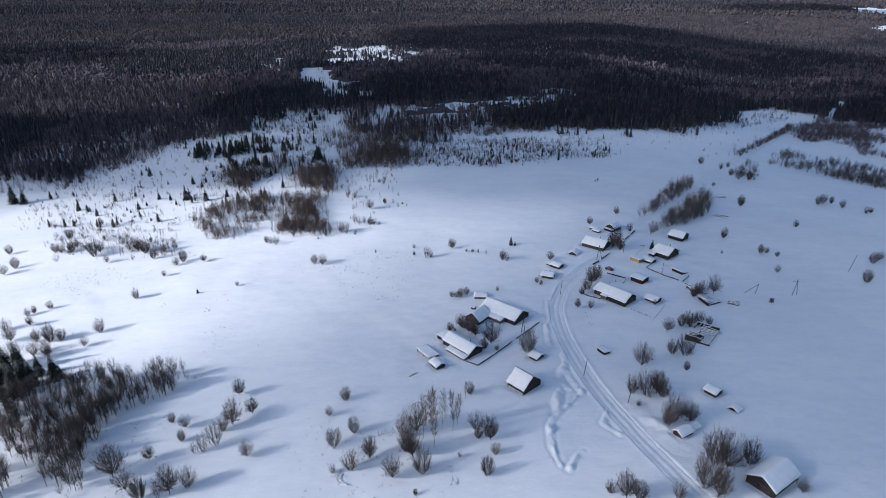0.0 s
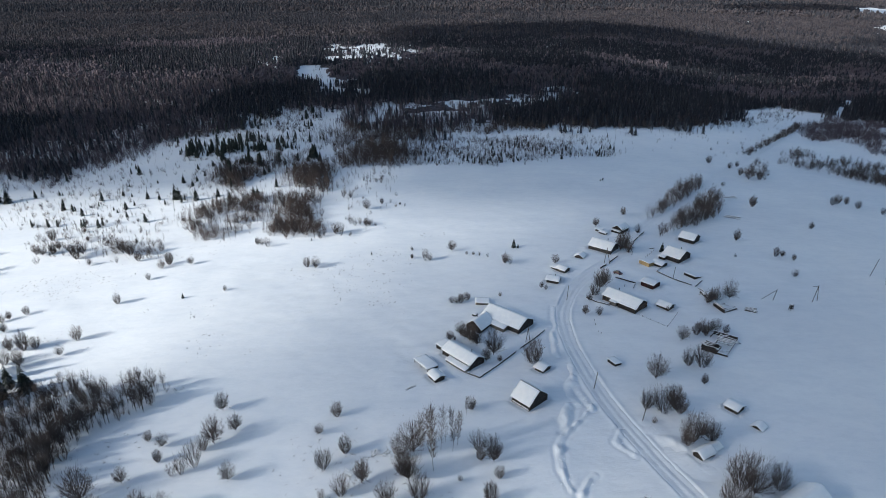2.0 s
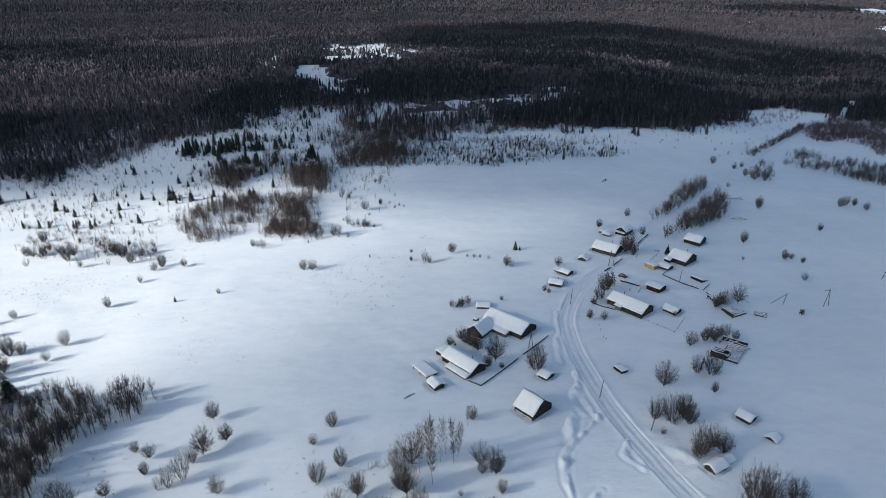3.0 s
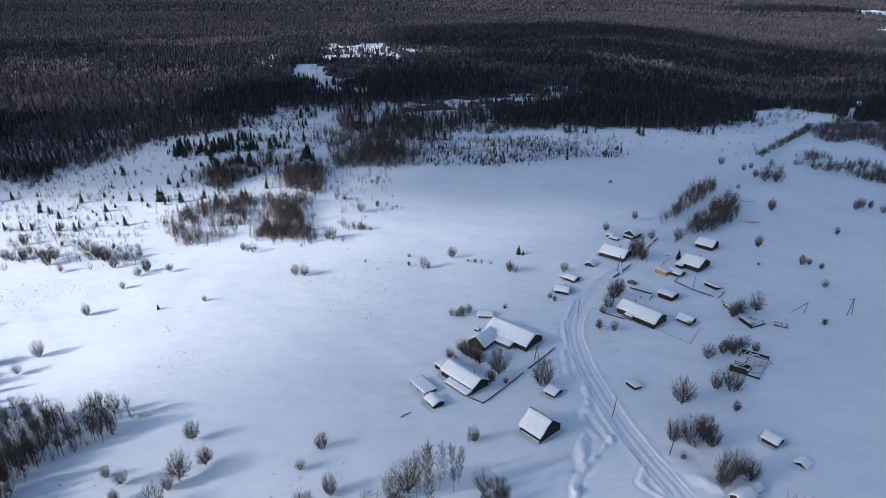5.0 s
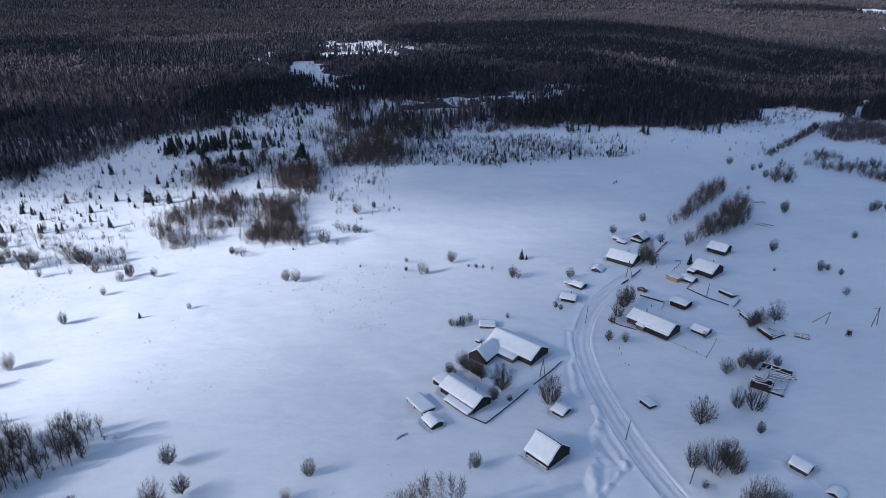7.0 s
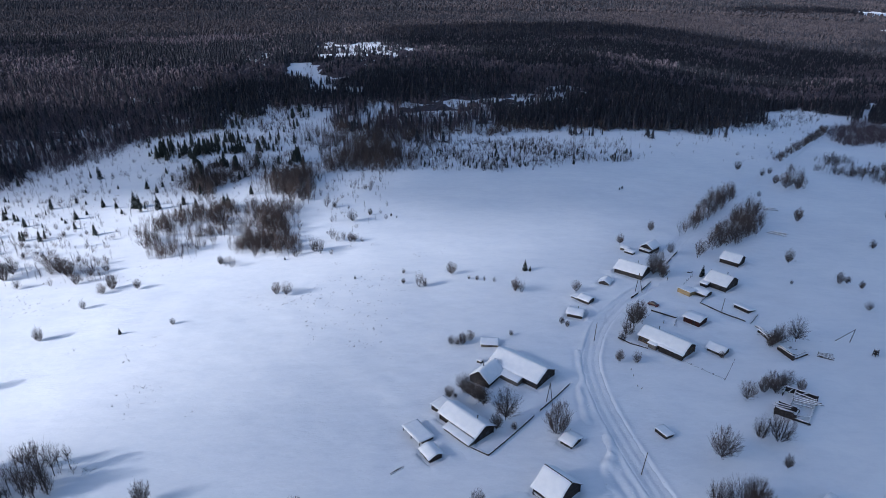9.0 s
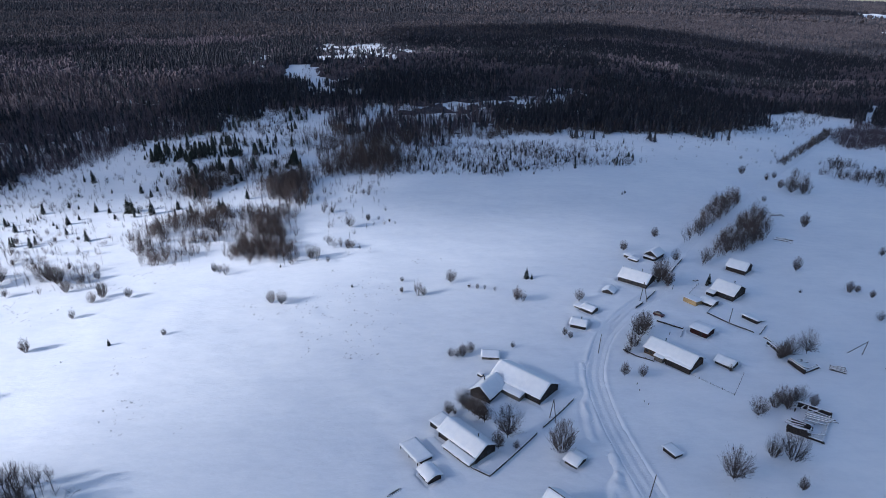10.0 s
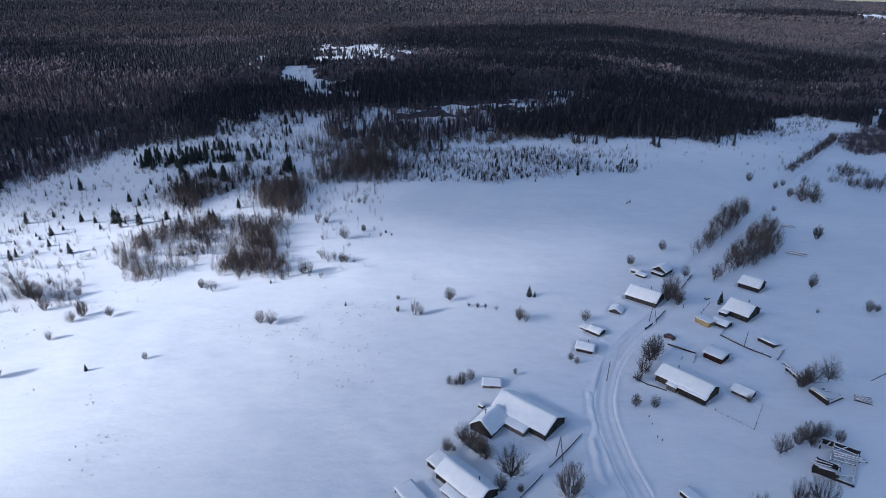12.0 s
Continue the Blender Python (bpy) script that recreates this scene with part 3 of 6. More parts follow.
def frond_spruce(seed):
    """A near spruce: trunk, and tiers of separate drooping fronds."""
    r = seeded(seed)
    V, F = [], []
    tiers = 17
    for k in range(tiers):
        f = (k + 0.3) / tiers
        z = 0.05 + 0.93 * f
        long = 0.235 * (1 - f) ** 0.8 + 0.015
        n = 11 if f < 0.6 else 7
        for i in range(n):
            a = 6.2832 * (i + 0.8 * r.rand()) / n + k
            s = long * (0.75 + 0.5 * r.rand())
            ca, sa = math.cos(a), math.sin(a)
            w = s * 0.24
            drop = s * (0.18 + 0.3 * r.rand())
            o = len(V)
            for dist, side, dz in ((0.02, 0, 0.03), (0.55, 1, -0.45), (0.55, -1, -0.45), (0.6, 0, -0.2), (1.0, 0.15, -1.0)):
                V.append((ca * dist * s - sa * side * w, sa * dist * s + ca * side * w, z + dz * drop))
            F += [(o, o + 1, o + 3), (o, o + 3, o + 2), (o + 1, o + 4, o + 3), (o + 2, o + 3, o + 4)]
    top = len(V)
    V += [(-0.006, 0, 0.9), (0.006, 0, 0.9), (0, 0.006, 0.9), (0, 0, 1.0)]
    F += [(top, top + 1, top + 3), (top + 1, top + 2, top + 3), (top + 2, top, top + 3)]
    return np.array(V, float), np.array(F)


SPRUCE_TEMPLATES = [frond_spruce(k) for k in (1, 2, 3)]


def plant_spruces(label, group, places):
    built = {}
    for i, (x, y, h) in enumerate(places):
        v = i % 3
        spot = pose(x, y, at_ground(x, y) - 0.05, 0, 0, (i * 111) % 360)
        if v in built:
            first, h0 = built[v]
            copy_thing(first, spot @ Matrix.Scale(h / h0, 4))
            continue
        thing = tagged(new("spruce"), label, "spruce", group)
        mesh_np("trunk", *sticks([(0, 0, -0.03, 0, 0, 0.5, 0.018, 0.011), (0, 0, 0.5, 0, 0, 0.96, 0.011, 0.003)]), BARK, thing)
        mesh_np("crown", *SPRUCE_TEMPLATES[v], NEEDLE, thing)
        thing.matrix_basis = spot @ Matrix.Scale(h, 4)
        built[v] = (thing, h)


FIELD_BUSHES = [
    (-127.5, 197.1, 7), (-128.3, 187.6, 4.8), (-143.4, 192.2, 9.3), (-139.4, 192.6, 5.5), (-138, 181.5, 8), (-144.5, 183.9, 7.6),
    (-146.7, 178, 10.8), (-159, 193.7, 6.8), (-148.7, 192.5, 6.9), (-166.6, 202.5, 6.4), (-158.3, 204.3, 5.2), (-217.3, 281.4, 5.9),
    (-202.1, 262.6, 6.9), (-202.9, 255.6, 6.2), (-125.8, 222.8, 6.3), (-158.7, 217.9, 4.2), (-163, 214.4, 4.2), (-164.8, 212.9, 4.2),
    (-122.7, 242.8, 4.2), (-110.1, 256.5, 4.5), (-120, 257.8, 7.7), (-121.8, 253.7, 4.9), (-157.4, 261.1, 4.9), (-86.1, 229, 2.8),
]
HOLLOW_BUSHES = [
    (-78.2, 142.3, 4), (-73.5, 139.8, 5.3), (-72.3, 134.4, 4.8), (-62, 132.2, 8.7), (-66.8, 129.4, 4.3), (-64.7, 129.9, 7.8),
    (-78.1, 127.2, 6.1), (-85.1, 121.6, 12.1), (-67.7, 114.9, 10.2), (-64.1, 117.4, 7.7), (-79.6, 116.8, 7.4), (-74.5, 113.6, 8.6),
    (-70.2, 114.1, 6), (-97.2, 136.1, 7.8), (-100.7, 135.2, 7.8), (-62.1, 153.8, 7.2), (-55.7, 144.8, 6.6), (-59.9, 140.1, 10.1),
    (-61.9, 137.9, 6.6), (-52.1, 127.1, 6),
]
YARD_BUSHES = [
    (-29.1, 149, 5.6), (-32.8, 142, 3.9), (-24.7, 134.6, 7.2), (-29.3, 129.3, 6.7), (-19.3, 124.5, 7.9), (-23.9, 120.7, 7.1),
    (-28.1, 119.8, 3.3), (-12.9, 117.2, 7.4), (-7, 111.6, 2.5), (-10.8, 133.2, 7.6), (-8.3, 124.5, 10.8), (-5.5, 118.8, 8.7),
    (-9.8, 126.6, 8.3), (-7.5, 134.2, 10.5), (7.8, 150.7, 5.6), (8.8, 134.2, 7.1), (12.3, 130, 8.7), (9.2, 130.8, 4.2),
    (13.2, 124.6, 4.5), (3.9, 123.8, 2.1), (10.6, 117.4, 7.4),
]
LANE_BUSHES = [
    (27.9, 172.9, 10.2), (62.6, 163.3, 9), (55.6, 149.6, 8.7), (59.7, 148.1, 9.8), (62.6, 148.6, 9.2), (63.8, 147.2, 7),
    (55.6, 142.9, 3), (39.3, 110.4, 5.3), (42.6, 108.8, 9.4), (45.5, 108.7, 6.5), (78.4, 184.9, 6.3), (74.9, 170.5, 7.9),
    (78.6, 169.5, 8.8), (75.5, 159.9, 4.1), (62.5, 135.8, 9.8), (65.7, 137.2, 9.9), (67.6, 135.3, 8.1), (60.6, 133.8, 6.4),
    (68, 120, 12.1), (70.2, 118, 12.1), (76.5, 119.5, 9.7), (62.7, 112.2, 10.7), (64.2, 108.6, 9.9), (54.8, 108.8, 5.7),
    (84.2, 109.5, 6.3),
]
SLOPE_BUSHES = [
    (-191.7, 278.2, 6.3), (-187.7, 276.2, 7), (-183.3, 277.5, 7.6), (-194, 295, 6.6), (-183.4, 282.3, 5.6), (-174.3, 276.7, 7.5),
    (-167.8, 269.7, 8.7), (-167.4, 274.2, 7.4), (-174.3, 291.5, 3.2), (-151.2, 273.7, 8.6), (-147.6, 272.5, 9.2), (-143.4, 270.6, 8.4),
    (-136.3, 263.1, 5.7), (-134.6, 270.7, 4.8), (-165.3, 290, 3.5), (-130.5, 274.1, 4.5), (-146.3, 283.4, 3.3), (-219.2, 319.6, 3.5),
    (-215.1, 317.1, 3.5), (-204.7, 318.4, 3.9), (-188, 315.2, 4.5), (-183.1, 304.6, 2.9), (-177.2, 315.8, 3), (-170.8, 315.5, 2.6),
    (-160.3, 315.4, 2.5),
]
CREST_BUSHES = [
    (-57.5, 249.1, 5.6), (-53.6, 247.5, 6.2), (-86, 275.5, 4.9), (-83.4, 273.8, 4.3), (-80.5, 272, 5.5), (-7.4, 251.3, 7.2),
    (-5.4, 251.8, 4.5), (-13.4, 262, 2.3), (-13.1, 253.6, 2.8), (-45.8, 297.9, 5.7), (-43.1, 295.2, 5.7), (-40.7, 296.6, 5),
    (-37.5, 294.7, 5), (-35.8, 294.5, 3.8), (-50.7, 284.9, 8), (-48, 282.4, 7.3), (-43.3, 280.5, 3), (-55.3, 340.1, 6.3),
    (-51.3, 339.7, 4.9), (-40.1, 319.1, 6.7), (-32.8, 328, 4.4), (-39.2, 366, 3.7), (-36.5, 371.7, 3.8), (-20, 322.1, 2.3),
    (-22.7, 325.2, 2), (4.2, 260.9, 5.7), (26.3, 247.1, 6.1), (28.2, 245.8, 4.9), (19.5, 253.6, 2.5), (16, 255.1, 2.5),
    (13.4, 255.9, 2.2), (10.6, 256.6, 2),
]
RIGHT_BUSHES = [
    (84.3, 188.3, 5.5), (86.6, 189.3, 6.0), (89.5, 190.3, 6.0), (92.0, 190.8, 5.5), (86.8, 187.3, 4.5), (94.2, 188.8, 4.0), (96.9, 210.5, 4.5), (99.6, 212.4, 5.0),
    (96.6, 366.7, 2.3), (181.2, 416.8, 6.3), (134.5, 271.1, 7), (125.7, 252.2, 2.1), (144, 254, 5.3), (146.9, 254.1, 3.4),
    (149.9, 250.4, 3.7), (141.4, 233.8, 4.1), (178.6, 288, 4.9), (173.4, 224.4, 6.7), (190, 245.4, 6.5), (195.1, 248.8, 5.3),
    (213.9, 329.7, 7.1), (218.4, 332.4, 6.4), (222, 330.7, 5.6), (225, 325, 5.6), (232.9, 316.2, 5.1), (235.6, 316.6, 4),
    (165.9, 322, 8.1), (166.5, 360.2, 3.6), (189.2, 402.8, 6.1), (197.4, 410, 4.5), (189.9, 388.7, 6), (190.3, 378, 10.9),
    (198.4, 380.3, 10.2),
]
HOUSE_BUSHES = [
    (74.3, 289.5, 5.7), (91.9, 304.8, 5.9), (91.3, 278.5, 6.8), (80.3, 262.0, 11.0), (78.2, 259.0, 8.5), (81.0, 257.2, 8.0),
    (101.4, 212.8, 6.9), (105.7, 212.8, 10.2), (97.5, 209.9, 7.4), (50.3, 202, 4.9), (55.2, 201.9, 4.5), (3.4, 212.7, 3.5),
    (6.7, 213, 5), (9, 214.8, 4), (5.2, 212.1, 4), (21.5, 216.6, 2.8), (38.1, 223, 3.4), (39.5, 221.9, 2.6),
    (47.3, 246.0, 5.0), (54.5, 213.5, 4.9), (57.1, 217.3, 6.2), (60.1, 221.8, 9.9), (63.1, 225.9, 8.5), (79.7, 203.6, 3.2),
]
GARDEN_TREES = [
    (2.3, 186.5, 4.8), (3.9, 186.8, 2.2), (5.8, 189.7, 6.8), (7.3, 187.5, 7.5), (8.8, 186, 7.8), (9.9, 184.6, 7.4),
    (11.1, 183.3, 7.4), (16, 177.7, 11.3), (13.5, 173.8, 5.8), (17.7, 174.1, 2.9),
]
BIRCHES = [
    (-2.4, 127.4, 20.8), (-5.6, 131.3, 16.5), (-0.7, 134.7, 15.3), (2.3, 134.1, 14.6),
    (3.5, 136.3, 12.3), (-3.0, 132.1, 16.7), (0.6, 137.4, 11.2), (6.4, 148.2, 6.9),
]
SPRUCES_NEAR = [
    (-139.8, 161, 14.4), (-135.3, 159.7, 13.2), (-133.5, 161.9, 12.7), (-132.8, 164.5, 10.7), (-146.6, 172.4, 12.8), (-142.7, 173.6, 12.7),
    (-134.2, 170.5, 8.8), (-127, 167.3, 10.7), (-125.4, 168, 5.6), (-100.9, 224, 2.5), (-31, 258.1, 1.7), (-61.1, 277.1, 1.8),
    (31.8, 263.7, 4.8), (33.6, 263.0, 2.4), (96.5, 259.3, 4.6), (95.3, 257.6, 3.2), (10.8, 186.5, 2.6),
]
SPRUCES_SLOPE = [
    (-201.8, 407.9, 8.1), (-154.6, 350.9, 10.1), (-152.4, 350.5, 8.5), (-141, 346.6, 8.3), (-172.5, 354.2, 5.9), (-215.5, 342.1, 6.9),
    (-270.4, 366.1, 14.5), (-263.9, 366, 11.7), (-191.3, 363.2, 4.5), (-177.3, 337.3, 5.8), (-175.5, 343.7, 3.5), (-184, 336.7, 2.7),
    (-179.6, 332.1, 2.7), (-164.5, 351.7, 4.7), (-157.3, 342.4, 3.4), (-184.4, 359.7, 2.8), (-195.8, 380.8, 3), (-179.5, 384.4, 3),
    (-162.2, 382.2, 6.2), (-153.6, 374.8, 5.3), (-154.4, 384.4, 4.5), (-153.4, 395.3, 3.8), (-105, 345.1, 8.1), (-108.7, 349.8, 6.7),
    (-121.7, 346.5, 6), (-130.2, 352, 6.1), (81.1, 417.2, 4.6), (47.4, 409.1, 2.5), (54.5, 403.3, 2.4), (94.9, 365.4, 1.9),
]
FRINGE = [(-300, 366), (-291, 384), (-252, 388), (-232, 425), (-213, 467), (-217, 533), (-247, 592), (-257, 516), (-274, 457), (-315, 421), (-326, 402)]
FRINGE_FOOT = [(-400, 418), (-300, 424), (-262, 420), (-240, 428), (-236, 460), (-226, 500), (-196, 520), (-170, 536), (-175, 560), (-215, 545), (-255, 500), (-265, 455), (-300, 452), (-400, 445)]
TH7 = [(-89, 452), (-62, 460), (-36, 457), (-6, 477), (-11, 522), (-46, 531), (-91, 537), (-101, 507)]
BROWN_WOOD = [(-100, 512), (-83, 531), (-43, 547), (-5, 523), (44, 511), (51, 495), (0, 489), (-16, 461), (-29, 425), (-50, 420), (-69, 428), (-83, 455)]
TH8 = [(36, 495), (154, 520), (234, 550), (282, 613), (248, 591), (160, 543), (38, 526)]
SLOPE_UP = [(-217, 513), (-97, 465), (-91, 537), (-124, 610), (-192, 632), (-244, 597)]
LANEWOOD = [(-145, 374), (-124, 377), (-102, 405), (-94, 450), (-126, 438), (-151, 413)]
GROVE = [(-81, 165), (-83, 156), (-90, 150), (-96, 146), (-98, 141), (-98, 136), (-90, 116), (-97, 113), (-104, 122), (-118, 131), (-126, 139), (-140, 145), (-146, 153), (-137, 157), (-130, 160), (-122, 165), (-116, 167), (-98, 164), (-91, 167)]
TH1 = [(-86, 289), (-57, 283), (-62, 299), (-86, 308)]
TH2 = [(-90, 311), (-64, 304), (-73, 344), (-95, 347)]
TH3 = [(-95, 367), (-65, 346), (-72, 401), (-95, 393)]
TH4 = [(-112, 282), (-99, 290), (-90, 311), (-102, 346), (-129, 335), (-135, 309)]
TH5 = [(-131, 366), (-115, 348), (-127, 393), (-140, 398)]
SCRUB_ROW = [(-199, 285), (-206, 308), (-192, 311), (-134, 282), (-123, 262), (-148, 264), (-182, 272)]
SCRUB_CREST = [(-73, 412), (-48, 429), (-27, 387), (-23, 324), (-31, 284), (-44, 291)]
TH6 = [(-70, 401), (-30, 400), (-9, 417), (-36, 457), (-62, 460)]
HEDGE_L = [(101, 298), (110, 305), (151, 353), (156, 369), (134, 348)]
HEDGE_R = [(97, 271), (106, 280), (119, 288), (140, 304), (158, 342), (148, 336), (125, 310)]
SPSTAND1 = [(-159, 432), (-109, 403), (-134, 471), (-169, 468)]
SPSTAND2 = [(-194, 453), (-162, 442), (-167, 464), (-197, 471)]
SP_A = [(-129, 355), (-118, 369), (-132, 428), (-151, 431)]
SP_B = [(-134, 421), (-85, 425), (-94, 459), (-144, 467)]
SP_C = [(-183, 441), (-141, 443), (-156, 481), (-195, 479)]
SCRUB_FAR = [(201, 565), (339, 692), (417, 699), (340, 614), (221, 525)]
WOOD_NEAR = [(339, 583), (314, 540), (303, 483), (328, 462), (415, 579), (390, 630)]
SPTRI = [(-150, 455), (-95, 395), (-80, 420), (-110, 470)]
SCRUB_MID = [(-32, 400), (29, 401), (121, 429), (136, 490), (-10, 477)]
SCRUB_SLOPE = [(-242, 324), (-130, 288), (-72, 415), (-122, 599), (-247, 592), (-257, 366)]
SCRUB_RIGHT = [(122, 434), (210, 438), (315, 545), (372, 653), (149, 502)]
WOODR = [(315, 533), (340, 457), (365, 370), (474, 494), (426, 583), (387, 627)]
HEDGE_E = [(234, 426), (279, 367), (301, 335), (340, 384), (316, 420), (261, 462)]
HEDGE_N = [(217, 445), (219, 440), (330, 573), (338, 593)]
HEDGE_S = [(194, 392), (197, 373), (214, 398), (219, 427)]
FEDGE = [(-420, 425), (-340, 436), (-299, 439), (-262, 439), (-254, 460), (-248, 488), (-232, 521), (-203, 531), (-180, 542), (-159, 568), (-140, 600), (-110, 590), (-91, 537), (-38, 499), (-6, 493), (33, 520), (155, 524), (217, 543), (242, 578), (285, 628), (317, 668), (375, 706), (395, 650), (415, 600), (474, 494)]
CL_RIVER = [(-199, 885), (-165, 884), (-112, 735), (-135, 725)]
CL_I = [(-75, 620), (-69, 570), (15, 565), (15, 618)]
CL_B = [(-251, 1287), (-141, 1216), (-38, 1170), (-40, 965), (-110, 938), (-166, 973)]
CL_C = [(-6, 655), (72, 680), (140, 690), (139, 655), (65, 630), (-5, 626)]
CL_D = [(-133, 626), (-97, 621), (-91, 537), (-114, 551)]
CL_E = [(-290, 981), (-241, 978), (-226, 915), (-267, 933)]
CL_F = [(362, 586), (369, 584), (402, 624), (422, 661), (464, 713), (498, 751), (492, 757), (457, 720), (414, 667), (393, 629)]
CL_G = [(-76, 580), (-44, 577), (-46, 538), (-71, 534)]
CL_H = [(170, 1216), (237, 1233), (211, 1118), (162, 1121)]
CL_J = [(-116, 735), (-73, 723), (-58, 650), (-89, 634)]
CL_K = [(-210, 652), (-158, 642), (-132, 609), (-188, 623)]
LAKE = [(2014, 3223), (1934, 2837), (1896, 2603), (2203, 3035), (2239, 3419)]
LAKE_SMALL = [(1365, 2060), (1451, 1978), (1586, 2168)]
CUT = [(1219, 2497), (1233, 2503), (919, 1726), (908, 1723)]

plant("shrub", "bare grey willow shrub standing alone in the snowfield", "shrub", "shrubs in the snowfield", SHRUBS, BARK, TWIG, FIELD_BUSHES)
plant("shrub", "bare grey-brown young tree casting a long shadow on snow", "shrub", "young trees beside the grove", SHRUBS[:3] + SAPLINGS + CROWNS, BARK, TWIG, HOLLOW_BUSHES)
plant("shrub", "bare grey shrub in the snow by the birches", "shrub", "shrubs by the birches", SHRUBS, BARK, TWIG, YARD_BUSHES)
plant("shrub", "bare grey-brown leafless tree beside the snowy lane", "shrub", "shrubs by the lane", SHRUBS + CROWNS, BARK, TWIG, LANE_BUSHES)
plant("shrub", "bare brown willow shrub on the sunlit snow slope", "shrub", "shrubs on the slope", SHRUBS, BARK, TWIG, SLOPE_BUSHES)
plant("shrub", "bare grey shrub on the crest of the snowfield", "shrub", "shrubs on the crest", SHRUBS[:3] + SAPLINGS, BARK, TWIG, CREST_BUSHES)
plant("shrub", "bare grey shrub in the shaded snowfield", "shrub", "shrubs in the shaded field", SHRUBS, BARK, TWIG, RIGHT_BUSHES)
plant("shrub", "bare leafless garden shrub near the wooden houses", "shrub", "shrubs near the houses", CROWNS + SHRUBS[:4], BARK, TWIG, HOUSE_BUSHES)
plant("garden_tree", "bare leafless tree between two log houses", "tree", "garden trees", CROWNS, BARK, TWIG, GARDEN_TREES, ("trunk", "crown"))
plant("birch", "tall slender leafless birch with pale trunk", "birch", "birches", TREES, BIRCH, BIRCH_TWIG, BIRCHES, ("trunk", "crown"), 0.05, 0.97)
plant_spruces("dark green spruce in the snow beside bare trees", "spruces by the grove", SPRUCES_NEAR)
plant_spruces("small dark spruce on the sunlit snow slope", "spruces on the slope", SPRUCES_SLOPE)

_g = np.concatenate([strew(GROVE, 270, 3, 0), strew([(-108, 113), (-113, 125), (-125, 126), (-120, 112)], 25, 5, 0)])
_r = seeded(4)
plant("grove_tree", "slender bare grey-brown young tree in a dense grove", "tree", "trees of the grove", GROVE_TREES, BARK, TWIG,
      [(float(x), float(y), float(h)) for (x, y), h in zip(_g, 7.0 + 4.0 * _r.rand(295))], ("trunk", "crown"))

LIGHT_SHRUBS = [flat_sticks(sum(shrub_rows(seeded(70 + k), 9, 4, (0.38, 0.44, 0.3)[k], 1.45, 0.0, 1.9, 5), []), 1.5) for k in range(3)]
LIGHT_SHRUBS += [flat_sticks(sum(tree_rows(seeded(80 + k), 26, 5, 0.17, 0.15, 0.95), []), 1.5) for k in range(3)]
FAR_SHRUBS = [flat_sticks(sum(shrub_rows(seeded(170 + k), 8, 2, (0.38, 0.44, 0.3)[k], 1.7, 0.0, 1.9, 4), []), 1.7) for k in range(3)]
FAR_SHRUBS += [flat_sticks(sum(tree_rows(seeded(180 + k), 20, 2, 0.17, 0.15, 1.1), []), 1.7) for k in range(3)]


def thicket(label, poly, count, low, high, seed, material=TWIG_BROWN, clump=1.5, forms=LIGHT_SHRUBS):
    r = seeded(seed)
    spots = strew(poly, count, seed, clump)
    stand("thicket", label, forms, spots + (4.5 if clump else 0.6) * r.randn(count, 2) * r.rand(count, 1), low + (high - low) * r.rand(count), material, seed + 1, "thicket")


thicket("bare brown shrubs filling a dense grove", GROVE, 210, 2.5, 6, 99, TWIG, 0, HEDGE_SHRUBS)
thicket("dense row of bare brown saplings on the snow", TH1, 380, 3.5, 6.5, 101)
thicket("thicket of bare brown alder on the snow slope", TH2, 300, 4, 8, 103)
thicket("thicket of bare brown alder on the snow slope", TH3, 280, 6, 11, 105)
thicket("straggling brown willow thicket in deep snow", TH4, 560, 3, 7.5, 107)
thicket("straggling brown willow scrub on the sunlit slope", SCRUB_ROW, 230, 2, 5.5, 171, TWIG_BROWN, 1.8)
thicket("bare saplings scattered along the crest of the field", SCRUB_CREST, 140, 2, 5, 169)
thicket("straggling brown willow thicket in deep snow", TH5, 90, 5, 9, 109)
thicket("tall dense brown alder thicket at the field edge", TH6, 420, 5, 11, 111)
thicket("dark bare hedge of young trees along the road", HEDGE_L, 150, 3.5, 8.5, 113, TWIG, 0, HEDGE_SHRUBS)
thicket("dark bare hedge of young trees along the road", HEDGE_R, 220, 3.5, 9.5, 115, TWIG, 0, HEDGE_SHRUBS)
thicket("low dark shrub belt crossing the snowfield", HEDGE_E, 620, 3.5, 7.5, 117, BARK, 0.8)
thicket("low dark shrubs lining the far road", HEDGE_N, 330, 3, 6, 119, BARK, 0)
thicket("low dark shrubs lining the far road", HEDGE_S, 60, 3, 6.5, 163, BARK, 0)
thicket("dark bare alder wood beside the far road", WOODR, 2600, 3.5, 7, 121, TWIG_FAR, 0.2, forms=FAR_SHRUBS)
thicket("dark bare alder wood beside the far road", WOOD_NEAR, 1500, 3, 6.5, 161, TWIG_FAR, 0.2, forms=FAR_SHRUBS)
thicket("leafless fringe of young birch before the forest", FRINGE, 820, 2.5, 8.5, 141, TWIG_FAR, forms=FAR_SHRUBS)
thicket("bare young trees thinning out before the forest", FRINGE_FOOT, 900, 3.5, 9, 167, TWIG_FAR, 0.6, forms=FAR_SHRUBS)
thicket("brown alder wood along the stream valley", TH7, 400, 5, 10, 143, forms=FAR_SHRUBS)
thicket("dense brown alder wood where the stream leaves the forest", BROWN_WOOD, 1200, 3, 8, 165, forms=FAR_SHRUBS)
thicket("brown leafless trees at the forest foot", TH8, 700, 4, 9, 145, forms=FAR_SHRUBS)
thicket("sparse bare trees on the shaded slope", SLOPE_UP, 800, 1.5, 7, 147, forms=FAR_SHRUBS)
thicket("straggling brown willow thicket in deep snow", LANEWOOD, 480, 3, 8, 149)
